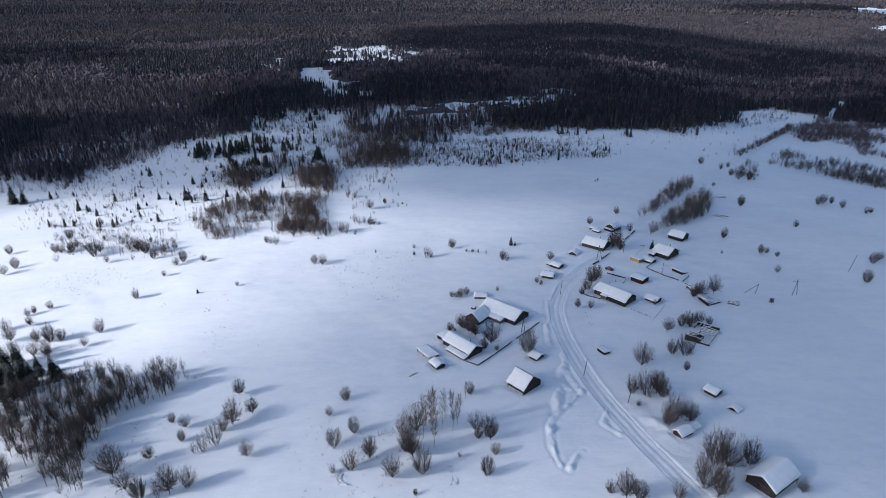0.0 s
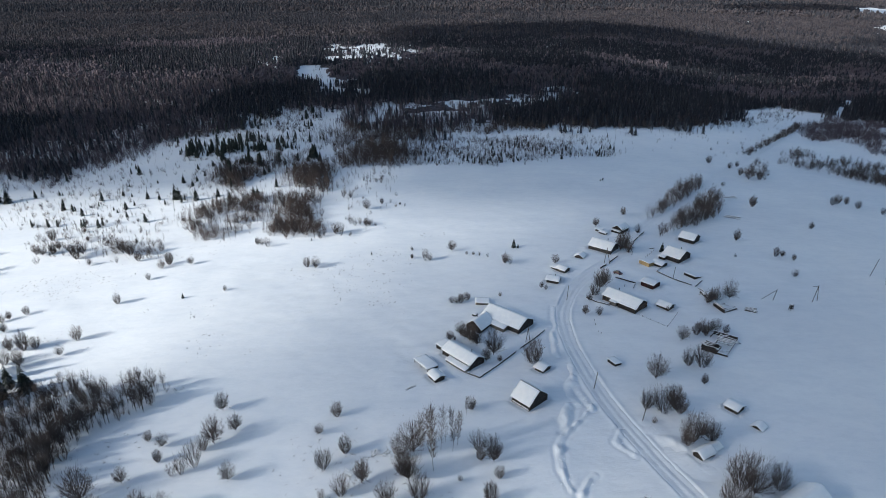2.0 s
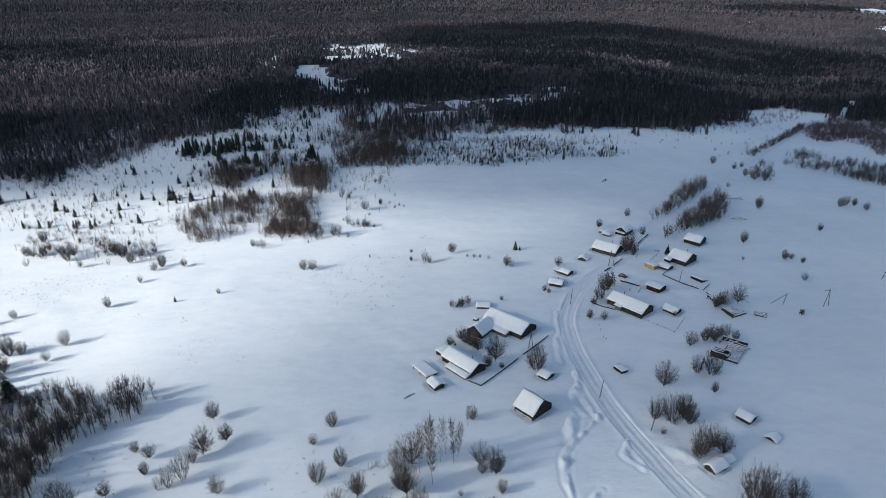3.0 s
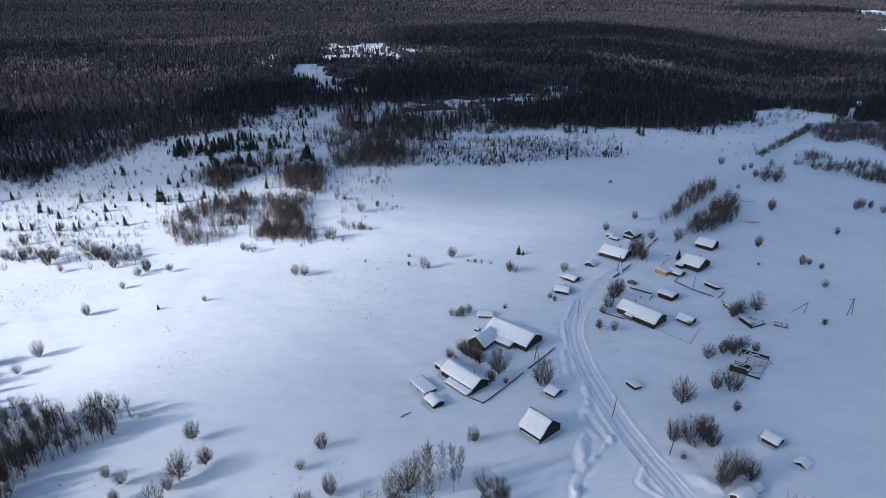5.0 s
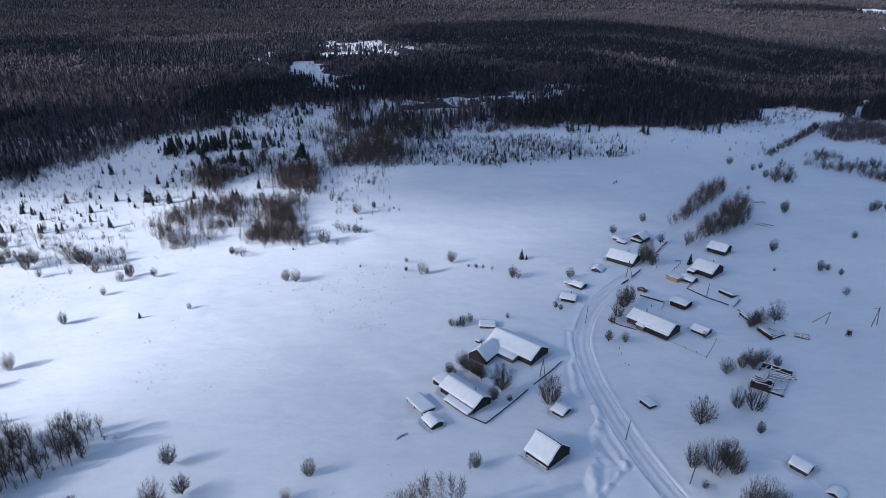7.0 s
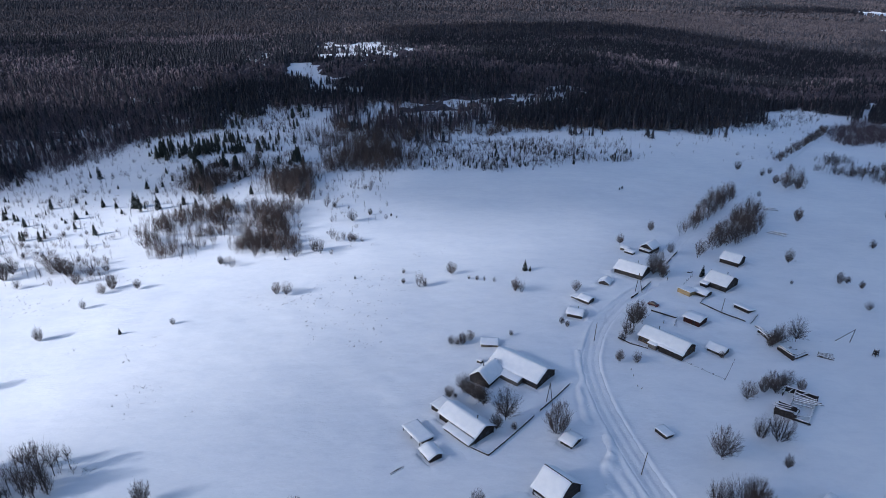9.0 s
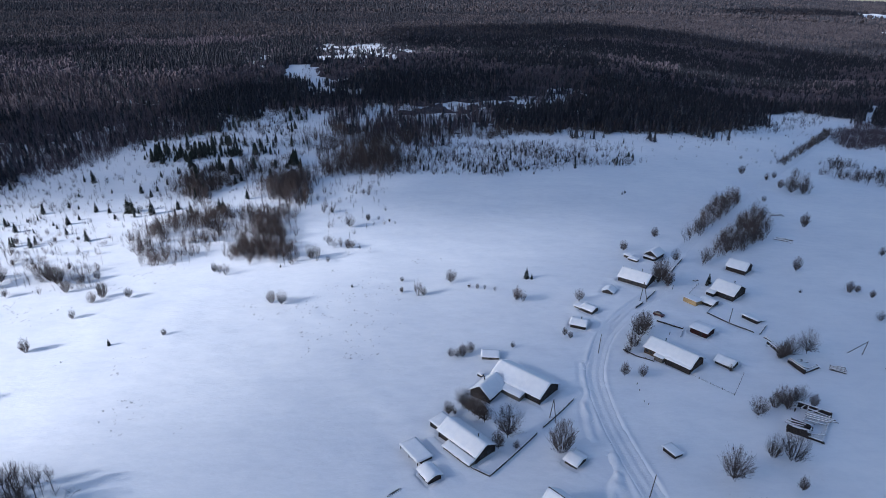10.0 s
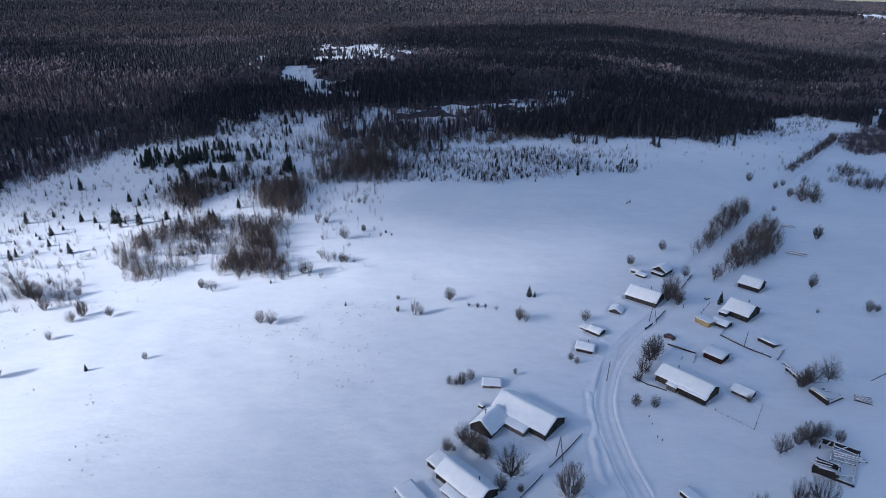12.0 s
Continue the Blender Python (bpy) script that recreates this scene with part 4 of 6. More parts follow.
thicket("scattered bare scrub along the field edge", SCRUB_MID, 2300, 1.4, 4.8, 123, forms=FAR_SHRUBS)
thicket("scattered low scrub poking out of the snow", SCRUB_SLOPE, 2200, 1.1, 4.4, 125)
thicket("scattered low scrub poking out of the snow", SCRUB_RIGHT, 150, 1.5, 4, 127, forms=FAR_SHRUBS)

thicket("young birches in a snowy forest clearing", CL_C, 420, 2, 7, 151, TWIG_FAR, forms=FAR_SHRUBS)
thicket("young birches in a snowy forest clearing", CL_B, 500, 3, 8, 153, TWIG_FAR, forms=FAR_SHRUBS)
thicket("young birches in a snowy forest clearing", CL_RIVER, 40, 2, 6, 155, TWIG_FAR, forms=FAR_SHRUBS)
thicket("young birches in a snowy forest clearing", CL_I, 160, 3, 8, 157, forms=FAR_SHRUBS)

thicket("scattered low scrub before the forest", SCRUB_FAR, 520, 2, 6, 159, BARK, forms=FAR_SHRUBS)

CONIFER_MID = [cone_tiers(200 + k, 7, 6, (0.24, 0.2, 0.28)[k]) for k in range(3)]
for _poly, _n, _seed, _hi in ((SPSTAND1, 50, 131, 11), (SPSTAND2, 26, 133, 11), (SCRUB_SLOPE, 110, 135, 6), (SLOPE_UP, 120, 139, 9), (SCRUB_MID, 150, 137, 4.6), (SPTRI, 40, 143, 9), (SP_A, 48, 145, 7.5), (SP_B, 62, 147, 9), (SP_C, 26, 149, 11)):
    stand("young_spruces", "young dark spruces dotted over the snow", CONIFER_MID, strew(_poly, _n, _seed), 1.8 + (_hi - 1.8) * seeded(_seed).rand(_n) ** 1.5, NEEDLE, _seed, "spruces", 0.02)


# ---------- forest ----------
def sliver_tree(seed, limbs, fat):
    """A far bare tree of unit height: trunk and ascending limbs as slivers."""
    r = seeded(seed)
    rows = [(0, 0, -0.03, 0.02 * r.randn(), 0.02 * r.randn(), 1.0, 0.016 * fat, 0)]
    for i in range(limbs):
        f = 0.28 + 0.65 * (i + r.rand()) / limbs
        a = 2.4 * i + r.rand()
        s = (0.26 - 0.2 * (f - 0.28)) * (0.7 + 0.6 * r.rand())
        rows.append((0, 0, f, s * 0.55 * math.cos(a), s * 0.55 * math.sin(a), f + s * 0.85, 0.014 * fat, 0))
    return flat_sticks(rows)


def crown_tree(seed, width):
    """A far bare tree as a thin trunk under an uneven twiggy crown."""
    r = seeded(seed)
    V = [(-0.012, 0, -0.03), (0.012, 0.008, -0.03), (0, -0.012, -0.03), (0, 0, 0.6)]
    F = [(0, 1, 3), (1, 2, 3), (2, 0, 3)]
    for lobe in range(3):
        o = len(V)
        ox, oy = 0.05 * r.randn(2)
        lo, hi = 0.25 + 0.1 * r.rand(), 0.78 + 0.22 * r.rand()
        V += [(ox, oy, lo), (ox + 0.03 * r.randn(), oy + 0.03 * r.randn(), hi)]
        for i in range(5):
            a, q = 1.2566 * i + r.rand(), width * (0.55 + 0.7 * r.rand())
            V.append((ox + q * math.cos(a), oy + q * math.sin(a), lo + (hi - lo) * (0.45 + 0.4 * r.rand())))
        for i in range(5):
            F += [(o, o + 2 + (i + 1) % 5, o + 2 + i), (o + 1, o + 2 + i, o + 2 + (i + 1) % 5)]
    return np.array(V, float), np.array(F)


BARE_NEAR = [sliver_tree(210 + k, 30, 1.25) for k in range(4)]
BARE_MID = [crown_tree(220 + k, 0.12) for k in range(3)]
CONIFER_FOREST = [cone_tiers(230 + k, 5, 4, (0.22, 0.17, 0.26)[k], 0.06) for k in range(3)]
CONIFER_FAR = [cone_tiers(245 + k, 2, 3, (0.34, 0.28)[k], 0.05) for k in range(2)]
BARE_FAR = [crown_tree(226 + k, 0.24) for k in range(2)]
CONIFER_DISTANT = [cone_tiers(240 + k, 2, 3, (0.2, 0.17)[k], 0.1) for k in range(2)]
CLEARINGS = [(CL_RIVER, 0.93, 4), (CL_J, 0.6, 2), (CL_K, 0.6, 2), (CL_I, 0.45, 1), (CL_B, 0.64, 3), (CL_C, 0.72, 3), (CL_D, 0.75, 3), (CL_E, 0.8, 4), (CL_F, 0.95, 2), (CL_G, 0.7, 3), (CL_H, 0.5, 3), (LAKE, 0.99, 4), (LAKE_SMALL, 0.99, 4), (CUT, 0.8, 1)]
FOREST = FEDGE + [(900, 560), (6000, 1500), (6000, 5600), (-6000, 5600), (-6000, 900), (-900, 300)]


def warp(x, y, much=1.0):
    """Spots shifted by drifting amounts, so that outlines turn ragged."""
    s = 0.035 * much * np.clip(y, 500, 1600)
    return np.stack([x + s * (1.6 * value_noise(x, y, 34) + value_noise(x, y + 70, 12)), y + 2.2 * s * (1.6 * value_noise(x + 90, y, 40) + value_noise(x, y, 15))], -1)


def forest_belt(y0, y1, spacing, seed):
    """Jittered spots of the forest between two distances, without the clearings."""
    r = seeded(seed)
    half = 0.80 * y1 + 60
    gx, gy = np.meshgrid(np.arange(-half, half, spacing), np.arange(y0, y1, spacing))
    p = np.stack([gx.ravel(), gy.ravel()], 1) + (r.rand(gx.size, 2) - 0.5) * spacing * 1.3
    p = p[np.abs(p[:, 0]) < 0.80 * p[:, 1] + 60]
    within = inside(p[:, 0], p[:, 1], FOREST)
    edge = distance(p[:, 0], p[:, 1], np.array(FEDGE, float)) if y0 < 800 else np.full(len(p), 1e3)
    ragged = edge + 34 * (value_noise(p[:, 0], p[:, 1], 26) + 0.4 * value_noise(p[:, 0], p[:, 1], 9))
    keep = (within & (r.rand(len(p)) < 0.25 + 0.75 * ease(ragged, -22, 6))) | (~within & (edge < 40) & (r.rand(len(p)) < 0.45 - 0.035 * (edge - 1.6 * (ragged - edge))))
    away = p / np.hypot(p[:, 0], p[:, 1])[:, None]
    patch = value_noise(p[:, 0], p[:, 1], 45) + 0.6 * value_noise(p[:, 0], p[:, 1], 17)
    for c, bare, reach in CLEARINGS:
        for k in range(reach + 1):
            q = warp(p[:, 0], p[:, 1], 0.35 if bare > 0.9 else 1.0) + away * (k / 4 * 0.095 * p[:, 1:2])
            keep &= ~(inside(q[:, 0], q[:, 1], c) & (r.rand(len(p)) + 0.9 * patch * (bare < 0.99) < bare - (0.03 if bare > 0.9 else 0.1) * k))
    keep &= value_noise(p[:, 0], p[:, 1], 38) + 0.5 * value_noise(p[:, 0], p[:, 1], 12) > -0.6
    return p[keep]


STANDS = [(-400, 690, 190, 110, -0.55), (-340, 960, 250, 190, 0.4), (-190, 640, 60, 75, 0.5), (-255, 745, 70, 50, -0.5), (-560, 820, 130, 90, -0.4),
          (40, 1500, 300, 260, -0.35), (-600, 1500, 500, 250, -0.3), (900, 2000, 700, 450, -0.4)]


def kinds(p):
    """True where conifers grow: stands of their own, thinner to the left near the field."""
    v = value_noise(p[:, 0], p[:, 1], 130) + 0.5 * value_noise(p[:, 0], p[:, 1], 37) + 0.35 * value_noise(p[:, 0], p[:, 1], 9)
    bias = 0.02 + 0.22 * ease(p[:, 0], -200, 40) * (1 - ease(p[:, 1], 1300, 2200)) - 0.18 * (1 - ease(p[:, 0], -230, -130)) * (1 - ease(p[:, 1], 640, 880))
    for cx, cy, rx, ry, much in STANDS:
        bias += much * (1 - ease(np.hypot((p[:, 0] - cx) / rx, (p[:, 1] - cy) / ry), 0.7, 1.15))
    bias -= 0.30 * ((p[:, 1] < 560) & (p[:, 0] > -150) & (p[:, 0] < 300))
    bias -= 0.8 * ((p[:, 1] < 615) & (p[:, 0] > -150) & (p[:, 0] < 45))
    single = seeded(int(p[0, 1] * 10)).rand(len(p))
    return np.where(single < 0.14, v + bias < 0, v + bias > 0)


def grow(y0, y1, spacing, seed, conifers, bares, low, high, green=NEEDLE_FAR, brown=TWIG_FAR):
    p = forest_belt(y0, y1, spacing, seed)
    c = kinds(p)
    r = seeded(seed + 1)
    h = low + (high - low) * r.rand(len(p)) ** 1.2 + 3.5 * (r.rand(len(p)) < 0.08)
    stand("conifer_forest", "dark snow-dusted spruce forest", conifers, p[c], h[c], green, seed + 2, "forest", 0.015)
    stand("bare_forest", "grey-brown leafless birch and aspen forest", bares, p[~c], h[~c] * 0.85, brown, seed + 3, "forest", 0.03)


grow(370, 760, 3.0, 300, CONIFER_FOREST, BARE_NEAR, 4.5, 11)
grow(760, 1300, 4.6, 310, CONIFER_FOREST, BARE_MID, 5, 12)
grow(1300, 2300, 8.5, 320, CONIFER_DISTANT, BARE_MID, 7, 14, NEEDLE_HAZED, TWIG_DISTANT)
grow(2300, 4990, 20.0, 330, CONIFER_FAR, BARE_FAR, 16, 24, NEEDLE_HAZED, TWIG_DISTANT)


def understory():
    """The dense young growth under the far trees, as one lumpy dark layer added to darken the bright snow there; it
    dips away in the clearings.
    """
    gx = np.concatenate([np.arange(-560, 560, 5.0), np.arange(560, 1200, 9.0), np.arange(1200, 4300, 30.0)])
    gx = np.unique(np.concatenate([-gx[gx >= 560], gx]))
    gy = np.concatenate([np.arange(380, 700, 5.0), np.arange(700, 1500, 9.0), np.arange(1500, 2600, 16.0), np.arange(2600, 5200, 40.0)])
    X, Y = np.meshgrid(gx, gy)
    X = X + (seeded(360).rand(*X.shape) - 0.5) * 4
    Y = Y + (seeded(361).rand(*Y.shape) - 0.5) * 4
    lift = 1.6 + ease(Y, 600, 1000) + 6.0 * (seeded(362).rand(*X.shape) - 0.35) * (0.6 + 0.5 * ease(Y, 800, 2600))
    bare = ~inside(X, Y, FOREST)
    for c, _p, reach in CLEARINGS:
        for k in range(reach + 1):
            s = k / 4 * 0.095 * Y / np.hypot(X, Y)
            w = warp(X, Y, 0.35 if _p > 0.9 else 1.0)
            bare |= inside(w[..., 0] + X * s, w[..., 1] + Y * s, c) & (value_noise(X, Y, 31) + value_noise(X, Y, 11) > (-0.45 if _p < 0.9 else -0.9) + 0.1 * k)
    bare |= (value_noise(X, Y, 60) + 0.5 * value_noise(X, Y, 21)) < -0.48 + 0.22 * (1 - ease(Y, 460, 720))
    deep = ease(distance(X, Y, np.array(FEDGE, float)) + 60 * value_noise(X, Y, 40), 40, 110)
    bare |= seeded(363).rand(*X.shape) > 0.1 + deep
    Z = ground(X, Y) + np.where(bare, -4.0, lift * (0.35 + 0.65 * deep))
    r, k = X.shape
    idx = np.arange(r * k).reshape(r, k)
    faces = np.stack([idx[:-1, :-1], idx[:-1, 1:], idx[1:, 1:], idx[1:, :-1]], -1).reshape(-1, 4)
    mesh_np("forest_undergrowth", np.stack([X, Y, Z], -1).reshape(-1, 3), faces, UNDERGROWTH, None, "dark young growth layer added to darken bright snow under the trees", kind="stuff", category="undergrowth")


understory()
_p = forest_belt(370, 760, 3.6, 340)
stand("forest_saplings", "thin bare saplings crowding the forest floor", [sliver_tree(250 + k, 11, 2.2) for k in range(3)], _p, 2.5 + 3.5 * seeded(341).rand(len(_p)), TWIG_FAR, 342, "undergrowth", 0.06)


# ---------- dry weeds ----------
def weed(seed):
    r = seeded(seed)
    return flat_sticks([(0.3 * r.randn(), 0.3 * r.randn(), -0.05, 0.6 * r.randn(), 0.6 * r.randn(), 0.5 + 0.5 * r.rand(), 0.05, 0) for _ in range(9)])


_r = seeded(401)
_w = np.stack([-190 + 380 * _r.rand(16000), 95 + 300 * _r.rand(16000)], 1)
_w = _w[(value_noise(_w[:, 0], _w[:, 1], 27) + 0.6 * value_noise(_w[:, 0], _w[:, 1], 8) > 0.24 + 0.12 * (_w[:, 0] > 20)) & (_w[:, 0] < 2) & (_w[:, 1] < 285) & (distance(_w[:, 0], _w[:, 1], ROAD_LINE) > 4)]
stand("dry_weeds", "dry brown weed stalks poking out of the snow", [weed(410 + k) for k in range(4)], _w, 0.25 + 0.45 * _r.rand(len(_w)), TWIG_BROWN, 402, "weeds", 0.1)


# ---------- buildings ----------
def rise_at(y, half, rise):
    return rise * (1 - min(1.0, abs(y) / half))


def snow_cap(x0, x1, y0, y1, height, thick, seed, step=0.55):
    """A rounded, slightly uneven layer of snow over a surface height(y)."""
    nx, ny = max(6, int((x1 - x0) / step)), max(6, int((y1 - y0) / step))
    xs, ys = np.linspace(x0, x1, nx + 1), np.linspace(y0, y1, ny + 1)
    bm = bmesh.new()
    top, low = [], []
    for i, x in enumerate(xs):
        a, b = [], []
        for j, y in enumerate(ys):
            e = min(x - x0, x1 - x, y - y0, y1 - y)
            k = 1 - (1 - min(1.0, e / 0.1)) ** 2.2
            wob = 0.14 * float(value_noise(x + seed * 7.3, y + seed * 3.1, 0.9)) if e < 0.01 else 0.0
            bulge = 0.3 * float(value_noise(x + seed * 3.7, y - seed * 1.9, 1.7))
            zz = height(y)
            xx = x + (wob if i in (0, nx) else 0)
            yy = y + (wob if j in (0, ny) else 0)
            a.append(bm.verts.new((xx, yy, zz + 0.03 + thick * (0.32 + 0.3 * k) * (1 + bulge))))
            b.append(bm.verts.new((xx, yy, zz)))
        top.append(a)
        low.append(b)
    for g, flip in ((top, False), (low, True)):
        for i in range(nx):
            for j in range(ny):
                q = (g[i][j], g[i + 1][j], g[i + 1][j + 1], g[i][j + 1])
                bm.faces.new(q[::-1] if flip else q)
    edge = [(i, 0) for i in range(nx)] + [(nx, j) for j in range(ny)] + [(i, ny) for i in range(nx, 0, -1)] + [(0, j) for j in range(ny, 0, -1)]
    for (i, j), (k, m) in zip(edge, edge[1:] + edge[:1]):
        bm.faces.new((low[i][j], low[k][m], top[k][m], top[i][j]))
    return bm


SEED = iter(range(1, 500))


def window(parent, side, along, z, hx, hy, w=0.7, h=0.75):
    """A small framed window in a wall; side: front, back, left or right."""
    m = {"front": pose(along, -hy, z), "back": pose(along, hy, z, 0, 0, 180), "left": pose(-hx, along, z, 0, 0, -90), "right": pose(hx, along, z, 0, 0, 90)}[side]
    bm = bmesh.new()
    for a, b, c, d in ((-w / 2 - 0.08, -w / 2, -0.08, h + 0.08), (w / 2, w / 2 + 0.08, -0.08, h + 0.08)):
        box(bm, a, b, -0.07, 0.0, c, d, m)
    box(bm, -w / 2, w / 2, -0.07, 0, -0.08, 0, m)
    box(bm, -w / 2, w / 2, -0.07, 0, h, h + 0.08, m)
    box(bm, -0.03, 0.03, -0.05, 0, 0, h, m)
    box(bm, -w / 2, w / 2, -0.05, 0, h * 0.62, h * 0.62 + 0.05, m)
    fr = part("window", bm, FRAME_WHITE, parent, "weathered pale window frame")
    bm = bmesh.new()
    box(bm, -w / 2, w / 2, -0.03, 0.0, 0, h, m)
    part("pane", bm, GLASS, fr, "dark window glass")


def building(name, label, cx, cy, ang, L, W, he, rise, wall=LOG, category="house", over=0.5, snow=0.3, sink=0.15, windows=(), doors=(), pipe=None,
             gable=None, group="", logs=True):
    """A gabled wooden building; x runs along its ridge."""
    z = at_ground(cx, cy)
    thing = tagged(new(name), label, category, group)
    thing.matrix_basis = pose(cx, cy, z - sink, 0, 0, ang)
    half, slope = W / 2, rise / (W / 2)
    hx, hy = L / 2 - over * 0.8, W / 2 - over
    top = he + over * slope - 0.05
    bm = bmesh.new()
    extrude_x(bm, [(-hy, -0.7), (hy, -0.7), (hy, top), (0, he + rise - 0.06), (-hy, top)], -hx, hx)
    part("wall", bm, wall, thing)
    if logs:
        for sx in (-1, 1):
            for sy in (-1, 1):
                bm = bmesh.new()
                for k in range(int(top / 0.3)):
                    beam(bm, (sx * hx, sy * (hy - 0.1), 0.15 + 0.3 * k), (sx * hx, sy * (hy + 0.22), 0.15 + 0.3 * k), 0.12, sides=5)
                    beam(bm, (sx * (hx - 0.1), sy * hy, 0.3 * k), (sx * (hx + 0.22), sy * hy, 0.3 * k), 0.12, sides=5)
                part("log_corner", bm, wall, thing, "crossed log ends at the corner")
    if gable:
        for sx in (-1, 1):
            bm = bmesh.new()
            m = Matrix.Identity(4)
            pts = [(-hy - 0.02, top - 0.1), (hy + 0.02, top - 0.1), (0, he + rise - 0.08)]
            extrude_x(bm, pts, *sorted((sx * hx, sx * (hx + 0.05))))
            part("gable", bm, gable, thing, "boarded gable")
    for sy in (-1, 1):
        bm = bmesh.new()
        extrude_x(bm, [(sy * half, he), (0, he + rise), (0, he + rise + 0.09), (sy * half, he + 0.09)], -L / 2 - 0.05, L / 2 + 0.05)
        part("roof_side", bm, DARK_BOARD, thing, "dark boards of the roof edge")
    seed = next(SEED)
    if L * W > 12:
        snow_drift(cx, cy, ang, L, W, seed)
    crown = lambda y: he + 0.07 + rise * (1 - math.sqrt((y / half) ** 2 + 0.002)) if abs(y) < half * 1.2 else he
    part("roof_snow", snow_cap(-L / 2 - 0.08, L / 2 + 0.08, -half - 0.1, half + 0.1, crown, snow, seed), ROOF_SNOW, thing, "thick smooth snow on the roof", True)
    for w in windows:
        window(thing, w[0], w[1], w[2], hx, hy, *w[3:])
    for side, along in doors:
        m = {"front": pose(along, -hy, 0.3), "left": pose(-hx, along, 0.3, 0, 0, -90), "right": pose(hx, along, 0.3, 0, 0, 90)}[side]
        bm = bmesh.new()
        box(bm, -0.45, 0.45, -0.06, 0.0, -0.5, min(1.5, he - 0.4), m)
        d = part("door", bm, DARK_BOARD, thing, "dark plank door")
        bm = bmesh.new()
        box(bm, 0.3, 0.36, -0.11, -0.06, 0.4, 0.6, m)
        part("handle", bm, METAL, d)
    if pipe:
        bm = bmesh.new()
        px, py = pipe
        beam(bm, (px, py, he + rise_at(py, half, rise) - 0.2), (px, py, he + rise + 0.75), 0.14, 0.14, 8)
        ch = part("stove_pipe", bm, METAL, thing, "dark sooty stove pipe")
        bm = bmesh.new()
        beam(bm, (px, py, he + rise + 0.76), (px, py, he + rise + 0.86), 0.22, 0.12, 8)
        part("pipe_cap", bm, METAL, ch)
    return thing


def snow_drift(cx, cy, ang, L, W, seed):
    """Wind-packed snow that rings a building, with a shallow moat along the walls."""
    r = seeded(seed)
    out = np.array([-0.6, 0.15, 0.7, 1.3, 2.2, 3.4, 5.0, 6.6])
    up = np.array([-0.4, -0.25, 0.08, 0.36, 0.28, 0.12, 0.03, -0.06])
    a = radians(ang)
    hl, hw = L / 2 - 0.3, W / 2 - 0.3
    rim = []
    for cxs, cys, f0 in ((1, 1, 0), (-1, 1, 90), (-1, -1, 180), (1, -1, 270)):
        rim += [(cxs * hl, cys * hw, radians(f0 + 11.25 * s)) for s in range(9)]
        across = f0 in (0, 180)
        for s in range(1, 8):
            g = 1 - s / 4
            rim.append((cxs * hl * g, cys * hw, radians(f0 + 90)) if across else (cxs * hl, cys * hw * g, radians(f0 + 90)))
    n = len(rim)
    V = []
    for bx, by, f in rim:
        lump = 0.25 + 1.1 * (float(value_noise(cx + bx + 5 * math.cos(f), cy + by + 5 * math.sin(f), 3.1)) + 0.5)
        lump *= 1.0 if math.sin(f) > -0.3 else 0.6
        for o, u in zip(out, up):
            x, y = bx + o * math.cos(f), by + o * math.sin(f)
            px, py = cx + x * math.cos(a) - y * math.sin(a), cy + x * math.sin(a) + y * math.cos(a)
            V.append((px, py, at_ground(px, py) + (u * lump if u > 0 else u) + 0.015 * r.randn()))
    k = len(out)
    F = [(i * k + j, ((i + 1) % n) * k + j, ((i + 1) % n) * k + j + 1, i * k + j + 1) for i in range(n) for j in range(k - 1)]
    mesh_np("snow_drift", V, F, SNOW, None, "wind-packed snow drift round a wooden building", smooth=True, kind="stuff", category="snow drift")


def lean_to(parent, name, x0, x1, y0, y1, h_front, h_back, wall, label, open_front=False, snow=0.35):
    """A single-pitch annex in its house's own frame; the front is at y0."""
    fall = lambda y: h_front + (h_back - h_front) * (y - y0) / (y1 - y0)
    bm = bmesh.new()
    i = 0.2
    if open_front:
        for x in (x0 + i, x1 - i):
            beam(bm, (x, y0 + i, -0.6), (x, y0 + i, h_front), 0.09)
        box(bm, x0 + i, x1 - i, y1 - 0.1, y1, -0.6, h_back)
        box(bm, x0 + i, x1 - i, y0 + i - 0.05, y0 + i + 0.05, -0.6, 0.9)
    else:
        extrude_x(bm, [(y0 + i, -0.7), (y1, -0.7), (y1, fall(y1)), (y0 + i, fall(y0 + i))], x0 + i, x1 - i)
    p = part(name, bm, wall, parent, label)
    bm = bmesh.new()
    extrude_x(bm, [(y0, h_front), (y1, h_back), (y1, h_back + 0.08), (y0, h_front + 0.08)], x0, x1)
    part("annex_roof", bm, GREY_BOARD, p)
    part("annex_snow", snow_cap(x0 - 0.05, x1 + 0.05, y0 - 0.08, y1, lambda y: fall(y) + 0.07, snow, next(SEED), 0.45), ROOF_SNOW, p, "snow layer on the annex roof", True)
    return p


